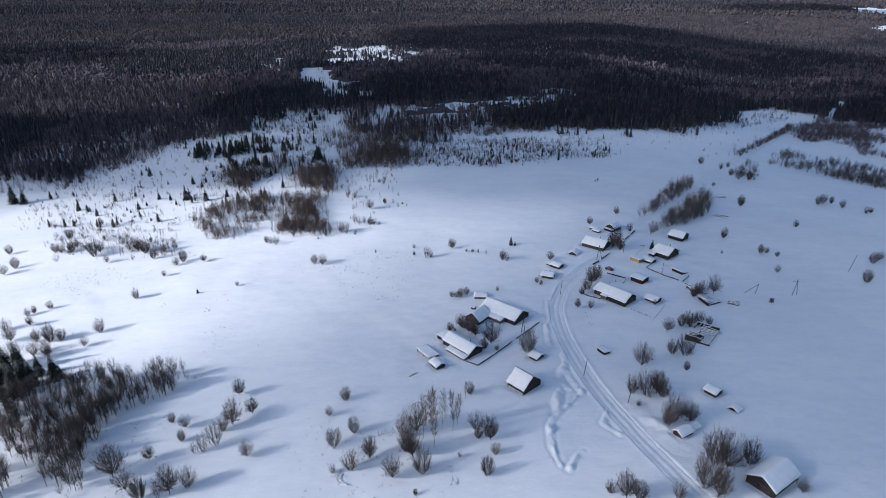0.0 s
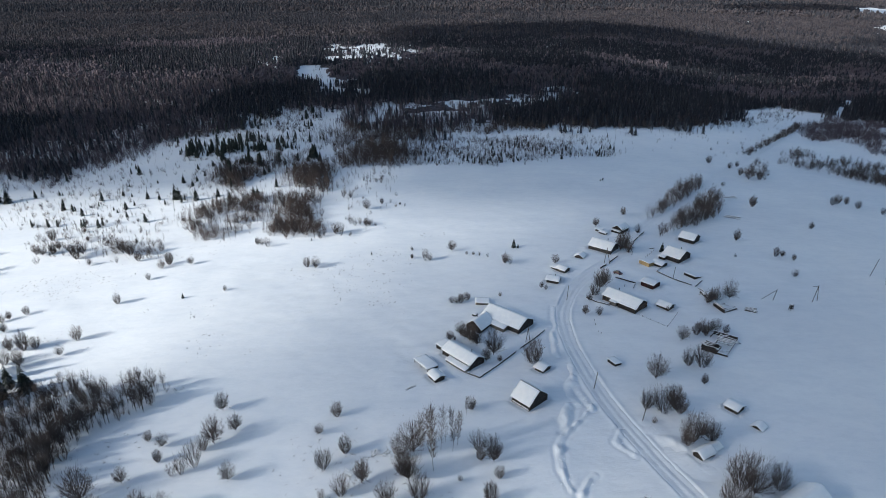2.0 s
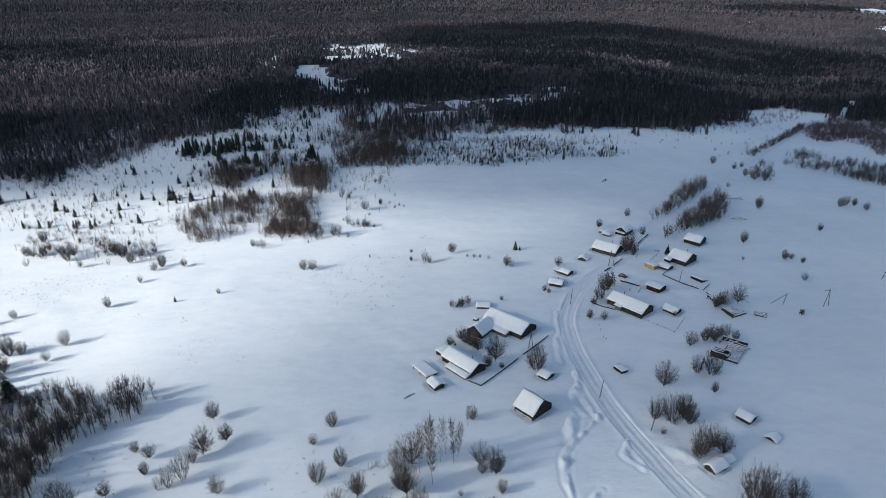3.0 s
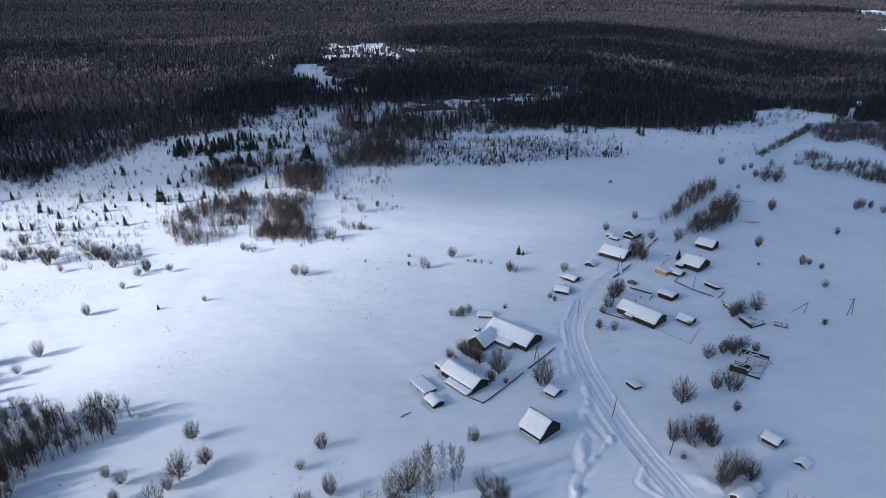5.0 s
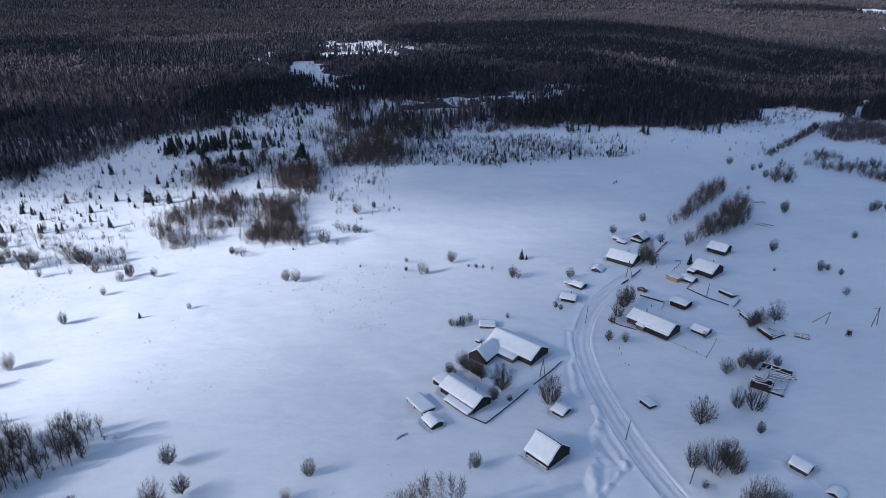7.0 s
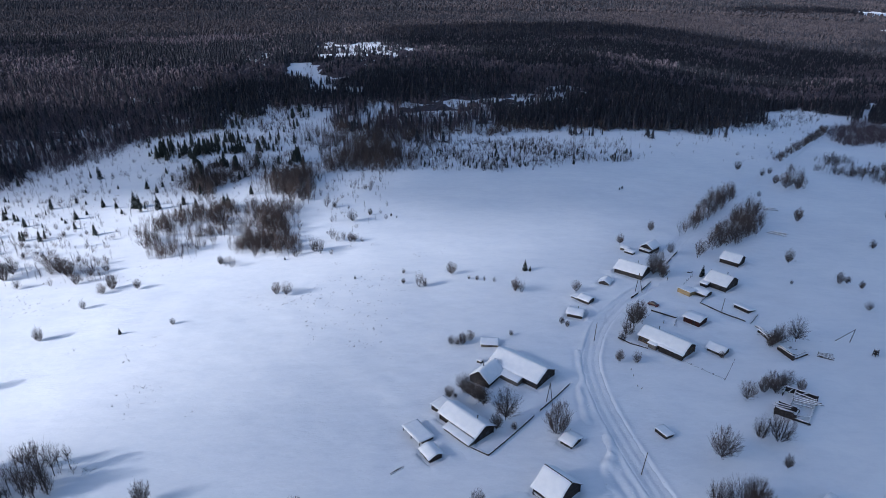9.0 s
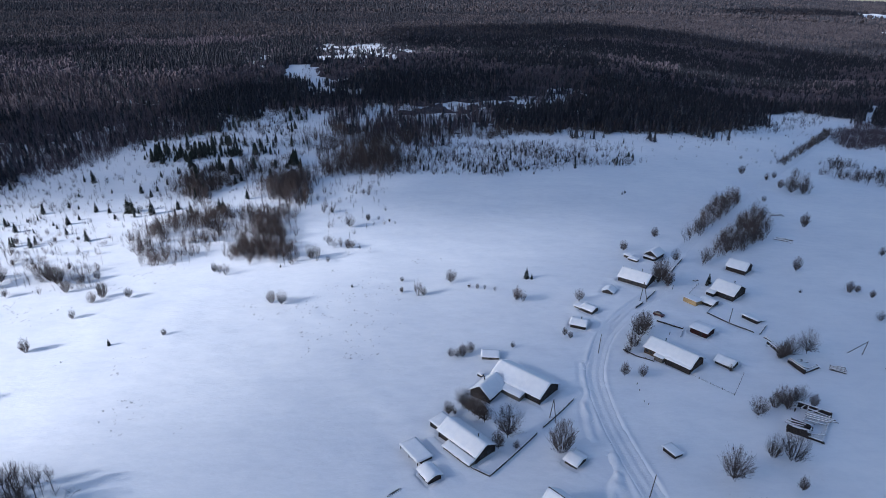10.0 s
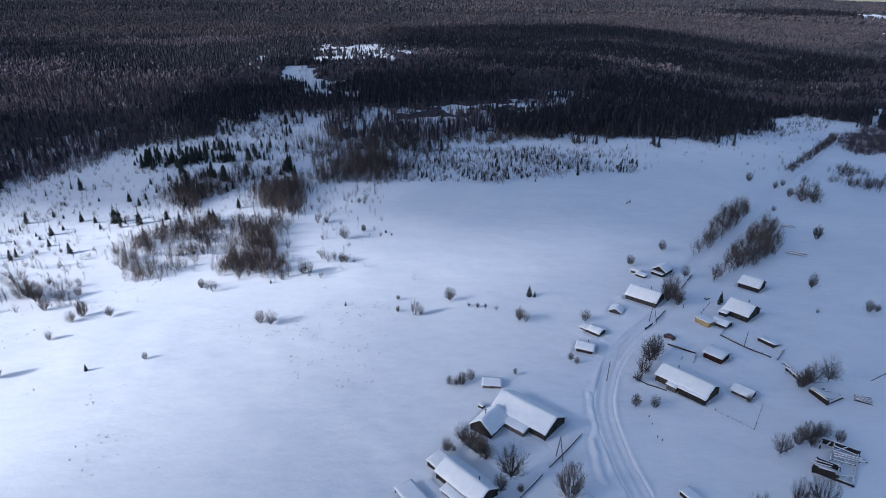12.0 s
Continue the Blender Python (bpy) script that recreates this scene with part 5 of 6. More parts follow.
def shed(name, label, cx, cy, ang, L, W, h_front, h_back, wall=GREY_BOARD, category="shed", snow=0.3, open_front=False, sink=0.15, door=True):
    """A small shed with a single-pitch roof."""
    thing = tagged(new(name), label, category, "sheds")
    thing.matrix_basis = pose(cx, cy, at_ground(cx, cy) - sink, 0, 0, ang)
    fall = lambda y: h_front + (h_back - h_front) * (y + W / 2) / W
    bm = bmesh.new()
    i = 0.25
    if open_front:
        for x in (-L / 2 + i, 0, L / 2 - i):
            beam(bm, (x, -W / 2 + i, -0.6), (x, -W / 2 + i, fall(-W / 2 + i)), 0.09)
        extrude_x(bm, [(-W / 2 + 1.2, -0.6), (W / 2 - i, -0.6), (W / 2 - i, fall(W / 2 - i)), (-W / 2 + 1.2, fall(-W / 2 + 1.2))], -L / 2 + i, L / 2 - i)
    else:
        extrude_x(bm, [(-W / 2 + i, -0.7), (W / 2 - i, -0.7), (W / 2 - i, fall(W / 2 - i)), (-W / 2 + i, fall(-W / 2 + i))], -L / 2 + i, L / 2 - i)
    part("wall", bm, wall, thing)
    bm = bmesh.new()
    extrude_x(bm, [(-W / 2, h_front), (W / 2, h_back), (W / 2, h_back + 0.08), (-W / 2, h_front + 0.08)], -L / 2, L / 2)
    part("roof", bm, GREY_BOARD, thing)
    part("roof_snow", snow_cap(-L / 2 - 0.06, L / 2 + 0.06, -W / 2 - 0.08, W / 2 + 0.08, lambda y: fall(y) + 0.07, snow, next(SEED)), ROOF_SNOW, thing, "thick snow on the shed roof", True)
    bm = bmesh.new()
    box(bm, -0.45, 0.45, -W / 2 + i - 0.05, -W / 2 + i - 0.0, 0.0, min(1.8, h_front - 0.2))
    if open_front or not door:
        bm.free()
    else:
        part("door", bm, DARK_BOARD, thing, "dark plank door")
    return thing


# the small barn with the steep roof
barn = building("barn", "small log barn with steep snow-covered gable roof", 24.3, 154.2, -48, 6.9, 8.4, 1.9, 3.4, LOG, "barn", gable=DARK_BOARD, doors=[("front", 0.8)])
for _x in (-2.9, 0.1, 2.9):
    bm = bmesh.new()
    beam(bm, (_x, -3.95, -0.4), (_x, -3.95, 1.95), 0.13, 0.11, 8)
    part("post", bm, LOG_GREY, barn)
bm = bmesh.new()
beam(bm, (-3.2, -3.98, 0.42), (3.2, -3.98, 0.42), 0.15, 0.14, 8)
_f = part("sill_log", bm, LOG_GREY, barn)
part("sill_snow", snow_cap(-3.1, 3.1, -4.1, -3.75, lambda y: 0.52, 0.22, 92, 0.12), ROOF_SNOW, _f, "line of snow on the sill log", True)
# the long house by the lane with its cross wing and porch
h = building("log_house", "long weathered log house with snow-laden gable roof", 22.5, 198.3, -43, 16.2, 9.1, 2.05, 2.5, LOG, gable=DARK_BOARD,
             windows=[("front", 4.8, 0.7), ("front", 6.2, 0.7), ("right", -1.6, 0.7), ("right", 1.6, 0.7), ("right", 0.0, 2.9, 0.6, 0.6)])
lean_to(h, "porch", -2.9, 3.4, -6.7, -3.9, 1.3, 1.8, GREY_BOARD, "grey boarded porch along the house")
building("house_wing", "low log wing with gable roof joining a long house", 12.7, 195.6, 52, 8.0, 6.6, 1.55, 2.75, LOG, gable=DARK_BOARD, windows=[("left", -1.1, 0.6), ("left", 1.1, 0.6)], pipe=(-0.5, 0.8))
shed("shed", "small grey shed behind the long log house", 14.7, 212.1, -6, 5.4, 3.4, 1.0, 1.4)
# the house nearer the field with its lean-to and side barn
h = building("log_house", "weathered log house with dark windows beside a plank fence", 6.3, 175.8, -48, 13.0, 6.8, 2.05, 1.85, LOG, gable=DARK_BOARD,
             windows=[("front", 0.6, 0.8), ("front", 2.4, 0.8), ("front", 4.4, 0.8), ("right", -1.2, 0.7), ("right", 1.0, 0.7)], pipe=(3.2, 0.6))
lean_to(h, "veranda", -2.6, 6.2, -5.3, -3.1, 0.9, 1.4, GREY_BOARD, "low veranda under snow along the wall")
lean_to(h, "side_barn", -10.6, -6.0, -2.2, 2.2, 1.6, 2.0, DARK_BOARD, "low dark barn joined to the house")
shed("shed", "long grey shed half buried in snow", -5.2, 172.8, -55, 7.5, 4.4, 1.4, 1.3, LOG_GREY, open_front=True)
building("hut", "small log bathhouse hut with rounded snow roof", -2.0, 165.7, -57, 4.6, 4.0, 1.3, 0.9, LOG, "hut", 0.4, doors=[("front", 0)], logs=False)
building("hut", "small wooden hut under snow beside a bare tree", 30.3, 169.6, -46, 3.7, 4.6, 1.1, 0.8, LOG_GREY, "hut", 0.4, doors=[("front", 0)], logs=False)
# the brown house across the lane
h = building("log_house", "long brown log house with snow roof and porch", 66.5, 210.7, -49, 14.7, 7.6, 2.25, 2.0, LOG_BROWN, gable=DARK_BOARD,
             windows=[("front", -6.2, 0.8), ("front", -4.9, 0.8), ("right", -1.4, 0.8), ("right", 1.2, 0.8)], pipe=(-3.2, 0.8))
lean_to(h, "entry_porch", -3.3, -0.4, -5.0, -3.3, 1.75, 2.1, GREY_BOARD, "light boarded entry porch")
lean_to(h, "barn_front", -0.2, 7.4, -4.4, -3.3, 1.95, 2.35, DARK_BOARD, "dark boarded barn front")
building("red_shed", "dark red boarded shed with snow on its roof", 80.4, 224.8, -49, 5.8, 5.6, 1.95, 0.6, RED_BOARD, "shed", 0.35, logs=False, doors=[("front", 0.8)])
building("hut", "small grey hut with snow roof inside a wire fence", 80.4, 207.6, -49, 5.4, 4.6, 1.1, 1.2, LOG_GREY, "hut", 0.4, logs=False, doors=[("front", 1.0)])
h = building("log_house", "log house with broad bright snow roof", 99.8, 251.2, -50, 8.4, 9.4, 2.05, 2.6, LOG, gable=DARK_BOARD,
             windows=[("front", 1.0, 0.7), ("front", 3.0, 0.7), ("right", -1.5, 0.7), ("right", 1.5, 0.7)], pipe=(1.5, 0.6))
lean_to(h, "annex", -4.7, -1.8, -6.4, -4.2, 1.3, 1.8, DARK_BOARD, "low dark annex at the corner")
building("barn", "dark log outbuilding with rounded snow roof", 113.0, 271.7, -45, 7.5, 7.2, 2.0, 2.2, LOG, "barn", gable=DARK_BOARD, doors=[("front", 1.5)])
shed("board_shed", "shed with fresh yellow board wall under snow", 85.3, 244.8, -55, 5.3, 4.4, 1.9, 1.5, FRESH_BOARD, door=False)
building("hut", "low grey hut with snow roof behind a fence", 90.4, 244.0, -52, 5.2, 4.8, 1.3, 0.8, LOG_GREY, "hut", 0.4, logs=False, doors=[("front", 0.5)])
shed("sunken_shed", "sunken dark shed nearly buried in snow", 100.0, 233.1, -57, 5.6, 4.6, 1.35, 0.25, DARK_BOARD, sink=0.25, snow=0.6)
building("log_house", "long log house with snow roof by the roadside", 71.0, 260.8, -40, 11.0, 8.2, 1.85, 2.5, LOG_GREY, gable=DARK_BOARD,
         windows=[("front", -3.0, 0.7), ("front", 0.0, 0.7), ("front", 2.2, 0.7), ("right", -1.2, 0.7), ("right", 1.2, 0.7)], pipe=(1.5, 0.8))
h = building("cottage", "small dark cottage with snow roof and dormer", 84.6, 283.0, 45, 6.8, 5.6, 1.9, 1.9, LOG, "cottage", gable=DARK_BOARD, windows=[("left", -1.0, 0.6), ("left", 1.0, 0.6)])
lean_to(h, "front_porch", -4.8, -3.0, -2.2, 2.2, 1.3, 1.5, DARK_BOARD, "low dark porch at the front")
shed("shed", "little shed with layered snow roof", 74.6, 282.8, -48, 3.8, 2.3, 1.2, 1.5)
shed("shed", "little shed with layered snow roof", 75.6, 279.8, -48, 4.2, 2.4, 0.9, 1.2, LOG_GREY)
building("hut", "grey log hut with snow roof by the lane", 49.2, 238.9, -46, 4.6, 4.4, 1.3, 0.8, LOG_GREY, "hut", 0.4, logs=False, doors=[("front", 0)])
shed("shed", "narrow lean shed beside a log hut", 46.3, 241.1, -46, 2.8, 3.0, 1.0, 1.3)
building("hut", "dark log hut with uneven snow roof", 43.8, 229.5, -24, 5.4, 5.3, 1.35, 0.9, LOG, "hut", 0.45, logs=False, doors=[("front", 1.2)], pipe=(0.5, 0.5))
building("cellar_hut", "low cellar hut with gable deep in snow", 59.1, 252.6, 58, 4.6, 4.2, 0.8, 1.1, LOG_GREY, "hut", 0.35, sink=0.2, logs=False)
building("barn", "large dark barn with wide snow roof", 79.0, 113.6, 34, 11.2, 7.6, 2.15, 2.3, LOG, "barn", gable=DARK_BOARD, doors=[("left", 0.6)])
building("hut", "small plank hut with even snow roof", 79.2, 148.7, -53, 4.2, 4.3, 1.3, 0.8, LOG_GREY, "hut", 0.35, logs=False, doors=[("front", 0)])
building("cellar_hut", "cellar entrance nearly buried in snow", 82.5, 141.3, 38, 3.2, 3.1, 0.6, 0.9, DARK_BOARD, "hut", 0.3, sink=0.4, logs=False)
building("hut", "dark log hut with split snow roof among shrubs", 63.8, 130.8, 31, 5.2, 3.5, 1.1, 1.1, LOG, "hut", 0.35, logs=False, doors=[("left", 0)])
building("hut", "little snow-roofed annex hut among shrubs", 67.3, 133.2, 31, 3.4, 2.7, 0.85, 0.9, LOG, "hut", 0.3, logs=False)
shed("shed", "small dark shed tilted under snow by the lane", 52.7, 171.8, -62, 3.9, 3.0, 1.2, 0.9, DARK_BOARD, snow=0.25)


# ---------- ruins ----------
def log_ruin(label, cx, cy, ang, L, W, courses, seed, fallen=7):
    """The roofless remains of a log house: uneven walls of single logs and fallen rafters."""
    thing = tagged(new("log_ruin"), label, "ruin")
    thing.matrix_basis = pose(cx, cy, at_ground(cx, cy) - 0.2, 0, 0, ang)
    r = seeded(seed)
    for a, b, n in (((-L / 2, -W / 2), (L / 2, -W / 2), courses[0]), ((L / 2, -W / 2), (L / 2, W / 2), courses[1]),
                    ((L / 2, W / 2), (-L / 2, W / 2), courses[2]), ((-L / 2, W / 2), (-L / 2, -W / 2), courses[3])):
        for k in range(n):
            bm = bmesh.new()
            z = 0.1 + 0.27 * k + (0.13 if abs(a[0] - b[0]) < 0.1 else 0)
            d = Vector((b[0] - a[0], b[1] - a[1])).normalized() * 0.3
            cut = r.rand() * 0.35 if k > n - 3 else 0
            pa, pb = Vector(a) - d, Vector(b) + d
            pb = pa.lerp(pb, 1 - cut)
            beam(bm, (*pa, z), (*pb, z + 0.04 * r.randn()), 0.14, 0.12, 6)
            part("log", bm, LOG, thing)
        bm = bmesh.new()
        z = 0.1 + 0.27 * n + 0.06
        beam(bm, (*Vector(a), z), (*Vector(b), z - 0.05), 0.21, 0.16, 6)
        part("snow_ridge", bm, ROOF_SNOW, thing, "line of snow on the top log")
    for k in range(fallen):
        bm = bmesh.new()
        x, y = (r.rand(2) - 0.5) * (L * 0.8, W * 0.8)
        a = r.rand() * 3.14 if k % 2 else (0.25 * r.randn() + (0 if k % 4 else 1.57))
        s = (0.35 + 0.35 * r.rand()) * L
        z = 0.27 * max(courses) * (0.45 + 0.6 * r.rand())
        da = Vector((math.cos(a) * s / 2, math.sin(a) * s / 2, 0.25 * r.randn()))
        p = Vector((x, y, z))
        beam(bm, p - da, p + da, 0.11, 0.09, 6)
        rf = part("rafter", bm, LOG_GREY, thing)
        bm = bmesh.new()
        lift = Vector((0, 0, 0.1))
        beam(bm, p - da * 0.95 + lift, p + da * 0.9 + lift, 0.15, 0.11, 5)
        part("rafter_snow", bm, ROOF_SNOW, rf)
    return thing


def log_remains(label, cx, cy, ang, walls, beams, seed):
    """Standing wall stumps of a log house, each (x0, y0, x1, y1, courses, wood), and loose timbers, each (x0, y0, z0, x1, y1, z1)."""
    thing = tagged(new("log_ruin"), label, "ruin")
    thing.matrix_basis = pose(cx, cy, at_ground(cx, cy) - 0.2, 0, 0, ang)
    r = seeded(seed)
    for x0, y0, x1, y1, n, wood in walls:
        a, b = Vector((x0, y0, 0)), Vector((x1, y1, 0))
        d = (b - a).normalized()
        z, raised = 0.1, 0.13 if abs(d.x) < abs(d.y) else 0.0
        for k in range(n):
            z = 0.1 + 0.26 * k + raised
            bm = bmesh.new()
            pa, pb = a - d * (0.2 + 0.35 * r.rand()), b + d * (0.2 + 0.35 * r.rand())
            if k > 1 and k >= n - 2:
                pb = pb - d * (b - a).length * 0.22 * r.rand()
            beam(bm, pa + Vector((0, 0, z)), pb + Vector((0, 0, z + 0.03 * r.randn())), 0.145, 0.125, 6)
            part("log", bm, wood, thing)
        top = z + 0.13
        bm = bmesh.new()
        steps = max(3, int((b - a).length / 0.7))
        for k in range(steps):
            p, q = a.lerp(b, k / steps), a.lerp(b, (k + 1.02) / steps)
            beam(bm, p + Vector((0, 0, top)), q + Vector((0, 0, top - 0.03 * r.rand())), 0.13 + 0.05 * r.rand(), 0.11 + 0.05 * r.rand(), 6)
        part("snow_ridge", bm, ROOF_SNOW, thing, "uneven line of snow on the top log", True)
    for q in beams:
        p0, p1 = Vector(q[:3]), Vector(q[3:])
        bm = bmesh.new()
        beam(bm, p0, p1, 0.12, 0.09, 6)
        rf = part("rafter", bm, LOG_GREY, thing)
        bm = bmesh.new()
        beam(bm, p0.lerp(p1, 0.02) + Vector((0, 0, 0.1)), p0.lerp(p1, 0.93) + Vector((0, 0, 0.1)), 0.14, 0.1, 5)
        part("rafter_snow", bm, ROOF_SNOW, rf)
    return thing


log_remains("roofless ruin of a log house with snowy fallen rafters", 89.2, 181.8, 52,
            [(-6.0, 3.65, -6.0, -0.6, 8, LOG), (-6.0, -0.6, -6.0, -3.65, 3, LOG), (-6.0, -3.65, 6.0, -3.65, 3, LOG), (6.0, -3.65, 6.0, 3.65, 6, LOG),
             (-6.0, 3.65, -2.6, 3.65, 6, LOG), (-1.0, 1.2, 6.0, 1.2, 5, LOG), (3.6, 3.65, 6.0, 3.65, 4, LOG), (-2.2, 3.4, -2.2, -0.8, 6, LOG), (-6.0, -0.6, -2.4, -0.8, 4, LOG)],
            [(1.4, 1.2, 1.6, 3.2, -5.6, 1.15), (2.1, 1.3, 1.7, 3.6, -5.0, 1.3), (0.6, 0.9, 1.5, 2.5, -4.2, 1.0), (4.2, 1.3, 1.7, 4.6, -4.1, 1.1), (-0.6, 0.8, 1.4, 1.0, -3.6, 0.9),
             (2.5, 1.0, 1.5, 5.8, -1.6, 1.7), (0.2, -1.0, 0.5, 4.8, -2.4, 0.6), (1.2, -2.6, 0.4, 3.0, 0.4, 0.7), (-4.8, -1.2, 0.9, -3.2, -3.9, 1.0), (-5.6, -2.2, 0.8, -2.6, -2.9, 0.9),
             (-6.5, 2.9, 2.2, -6.3, -0.2, 2.35), (-5.2, 4.6, 1.9, -4.6, 0.4, 2.1), (3.8, 2.6, 1.2, 5.6, 1.9, 1.5), (-3.8, 4.3, 1.8, -3.4, 0.2, 1.9)], 21)
ruin = log_remains("collapsed dark log house with snowy wall stumps", 99.6, 202.9, 26,
                   [(0.0, 0.0, 6.6, 0.0, 3, LOG), (0.0, 0.0, 1.0, 5.4, 6, LOG), (3.4, 5.6, 5.2, 4.6, 3, LOG)],
                   [(0.6, 0.4, 0.9, 6.4, 0.7, 0.8), (6.2, -0.7, 0.5, 6.8, 1.2, 0.8), (2.0, 5.2, 1.2, 5.6, 2.6, 0.7)], 22)
_m = pose(1.7, 3.0, 1.45, 0, 20, -11)
bm = bmesh.new()
box(bm, -1.15, 1.3, -2.6, 2.5, -0.08, 0.06, _m)
_f = part("fallen_roof", bm, DARK_BOARD, ruin, "dark slab of the fallen roof")
part("roof_snow", snow_cap(-1.05, 1.25, -2.5, 2.3, lambda y: 0.066, 0.3, 91, 0.35), ROOF_SNOW, _f, "thick snow on the fallen roof", True).matrix_basis = _m
log_ruin("low remains of a log wall beside shrubs", 98.4, 215.9, -80, 5.0, 1.3, (4, 1, 3, 1), 23, 6)
log_ruin("heap of fallen logs in deep snow", 147.6, 304.6, -33, 7.2, 2.4, (2, 1, 2, 1), 24, 5)
log_ruin("snow-covered remains of a small log shed", 161.0, 337.5, -10, 6.0, 3.0, (2, 1, 1, 1), 25, 4)
log_ruin("broken fence boards and beams leaning in the snow", 99.0, 220.9, -65, 2.2, 0.7, (2, 1, 1, 2), 26, 3)


def timber_stack(label, cx, cy, ang, L, W, layers, seed):
    """Loose snowy boards lying crosswise."""
    thing = tagged(new("timber_stack"), label, "timber")
    thing.matrix_basis = pose(cx, cy, at_ground(cx, cy) - 0.05, 0, 0, ang)
    r = seeded(seed)
    for k in range(layers):
        n = 5
        for i in range(n):
            bm = bmesh.new()
            o = (i - n / 2 + 0.5) * (W if k % 2 == 0 else L) / n
            m = pose(0 if k % 2 == 0 else o, o if k % 2 == 0 else 0, 0.16 * k, 0, 0, (0 if k % 2 == 0 else 90) + 6 * r.randn())
            s = (L if k % 2 == 0 else W) * (0.4 + 0.15 * r.rand())
            box(bm, -s, s, -0.12, 0.12, 0.02, 0.14, m)
            b = part("board", bm, LOG_GREY, thing)
            if k == layers - 1:
                bm = bmesh.new()
                box(bm, -s * 0.96, s * 0.94, -0.13, 0.1, 0.144, 0.24, m)
                part("board_snow", bm, ROOF_SNOW, b)
    return thing


timber_stack("snowy stack of old boards in the field", 110.3, 205.0, -30, 3.9, 3.2, 3, 31)
timber_stack("single snowy board lying on the field", -9.4, 161.0, 35, 3.2, 0.3, 1, 32)
timber_stack("small heap of boards beside the house", 93.0, 262.0, 30, 2.0, 1.0, 2, 33)


# ---------- fences, poles, small things ----------
def fence(label, points, height=0.5, gap=2.4, solid=True, group="fences"):
    """Posts with boards or wire between them, low in the snow."""
    thing = tagged(new("fence"), label, "fence", group)
    p0 = Vector((*points[0], at_ground(*points[0])))
    thing.location = p0
    for a, b in zip(points[:-1], points[1:]):
        n = max(1, round(math.dist(a, b) / gap))
        spots = [Vector((a[0] + (b[0] - a[0]) * k / n, a[1] + (b[1] - a[1]) * k / n)) for k in range(n + 1)]
        pts = [Vector((*s, at_ground(*s))) - p0 for s in spots]
        for k, p in enumerate(pts):
            bm = bmesh.new()
            hgt = height * (1.0 + 0.25 * math.sin(k * 2.7 + a[0]))
            beam(bm, p + Vector((0, 0, -0.4)), p + Vector((0.04 * math.sin(k), 0.03, hgt + 0.12)), 0.07, 0.06, 5)
            part("post", bm, POLE_WOOD, thing)
        for p, q in zip(pts[:-1], pts[1:]):
            bm = bmesh.new()
            d = (q - p)
            m = Matrix.Translation(p) @ d.to_track_quat("X", "Z").to_matrix().to_4x4()
            if solid:
                box(bm, 0.02, d.length - 0.02, -0.03, 0.03, -0.2, height, m)
                part("board", bm, DARK_BOARD, thing)
                bm = bmesh.new()
                box(bm, 0.05, d.length - 0.05, -0.06, 0.06, height + 0.004, height + 0.09, m)
                part("board_snow", bm, ROOF_SNOW, thing)
            else:
                for z in (0.35, 0.75):
                    beam(bm, m @ Vector((0, 0, z * height)), m @ Vector((d.length, 0, z * height)), 0.02, 0.02, 4)
                part("rail", bm, POLE_WOOD, thing)
    return thing


fence("dark plank fence round the garden, low in snow", [(7.0, 167.9), (10.9, 165.2), (17.0, 172.0), (23.1, 179.0)])
fence("dark plank fence along the lane, low in snow", [(25.0, 181.1), (29.5, 186.2), (34.3, 191.7)])
fence("dark plank fence in front of the brown house", [(53.6, 215.2), (56.5, 211.7), (60.6, 208.9)])
fence("dark plank fence behind the brown house", [(68.9, 231.8), (75.4, 226.6), (73.1, 222.5)], 0.55)
fence("grey rail fence round a snowy yard", [(91.0, 242.0), (86.9, 237.0), (91.2, 230.1), (96.3, 224.6)], 0.42)
fence("short rail fence by a sunken shed", [(97.6, 223.6), (102.1, 228.7)], 0.5)
fence("thin wire and rail fence in deep snow", [(67.8, 202.8), (76.2, 193.0), (83.2, 202.8)], 0.45, 3.0, False)
fence("short dark fence beside the lane", [(64.8, 240.4), (68.1, 243.7)], 0.55)
fence("short dark fence at the roadside house", [(70.0, 246.1), (75.1, 252.4)], 0.55)
fence("broken dark fence along the road", [(86.9, 269.6), (90.4, 274.6)], 0.55)
fence("broken dark fence along the road", [(91.6, 276.3), (95.0, 281.0)], 0.55)
fence("rail fence beside the yellow board shed", [(86.7, 251.2), (92.4, 258.2)], 0.8, 2.4, False)


def pole(label, x, y, height, lean=(0, 0), struts=(), arm=False, name="utility_pole"):
    """A wooden line pole, with a slanting strut where it has one."""
    thing = tagged(new(name), label, "pole", "line poles")
    z = at_ground(x, y)
    thing.location = (x, y, z)
    tip = Vector((lean[0], lean[1], height))
    bm = bmesh.new()
    beam(bm, (0, 0, -0.5), tip, 0.12, 0.085, 8)
    part("shaft", bm, POLE_WOOD, thing)
    for sx, sy in struts:
        bm = bmesh.new()
        beam(bm, (sx - x, sy - y, at_ground(sx, sy) - z - 0.4), tip * 0.97, 0.11, 0.08, 8)
        part("strut", bm, POLE_WOOD, thing)
    if arm:
        bm = bmesh.new()
        box(bm, -0.9, 0.9, -0.06, 0.06, height - 0.5, height - 0.38)
        c = part("crossarm", bm, POLE_WOOD, thing)
        for ix in (-0.8, 0.8):
            bm = bmesh.new()
            beam(bm, (ix, 0, height - 0.38), (ix, 0, height - 0.2), 0.05, 0.04, 6)
            part("insulator", bm, FRAME_WHITE, c)
    return thing


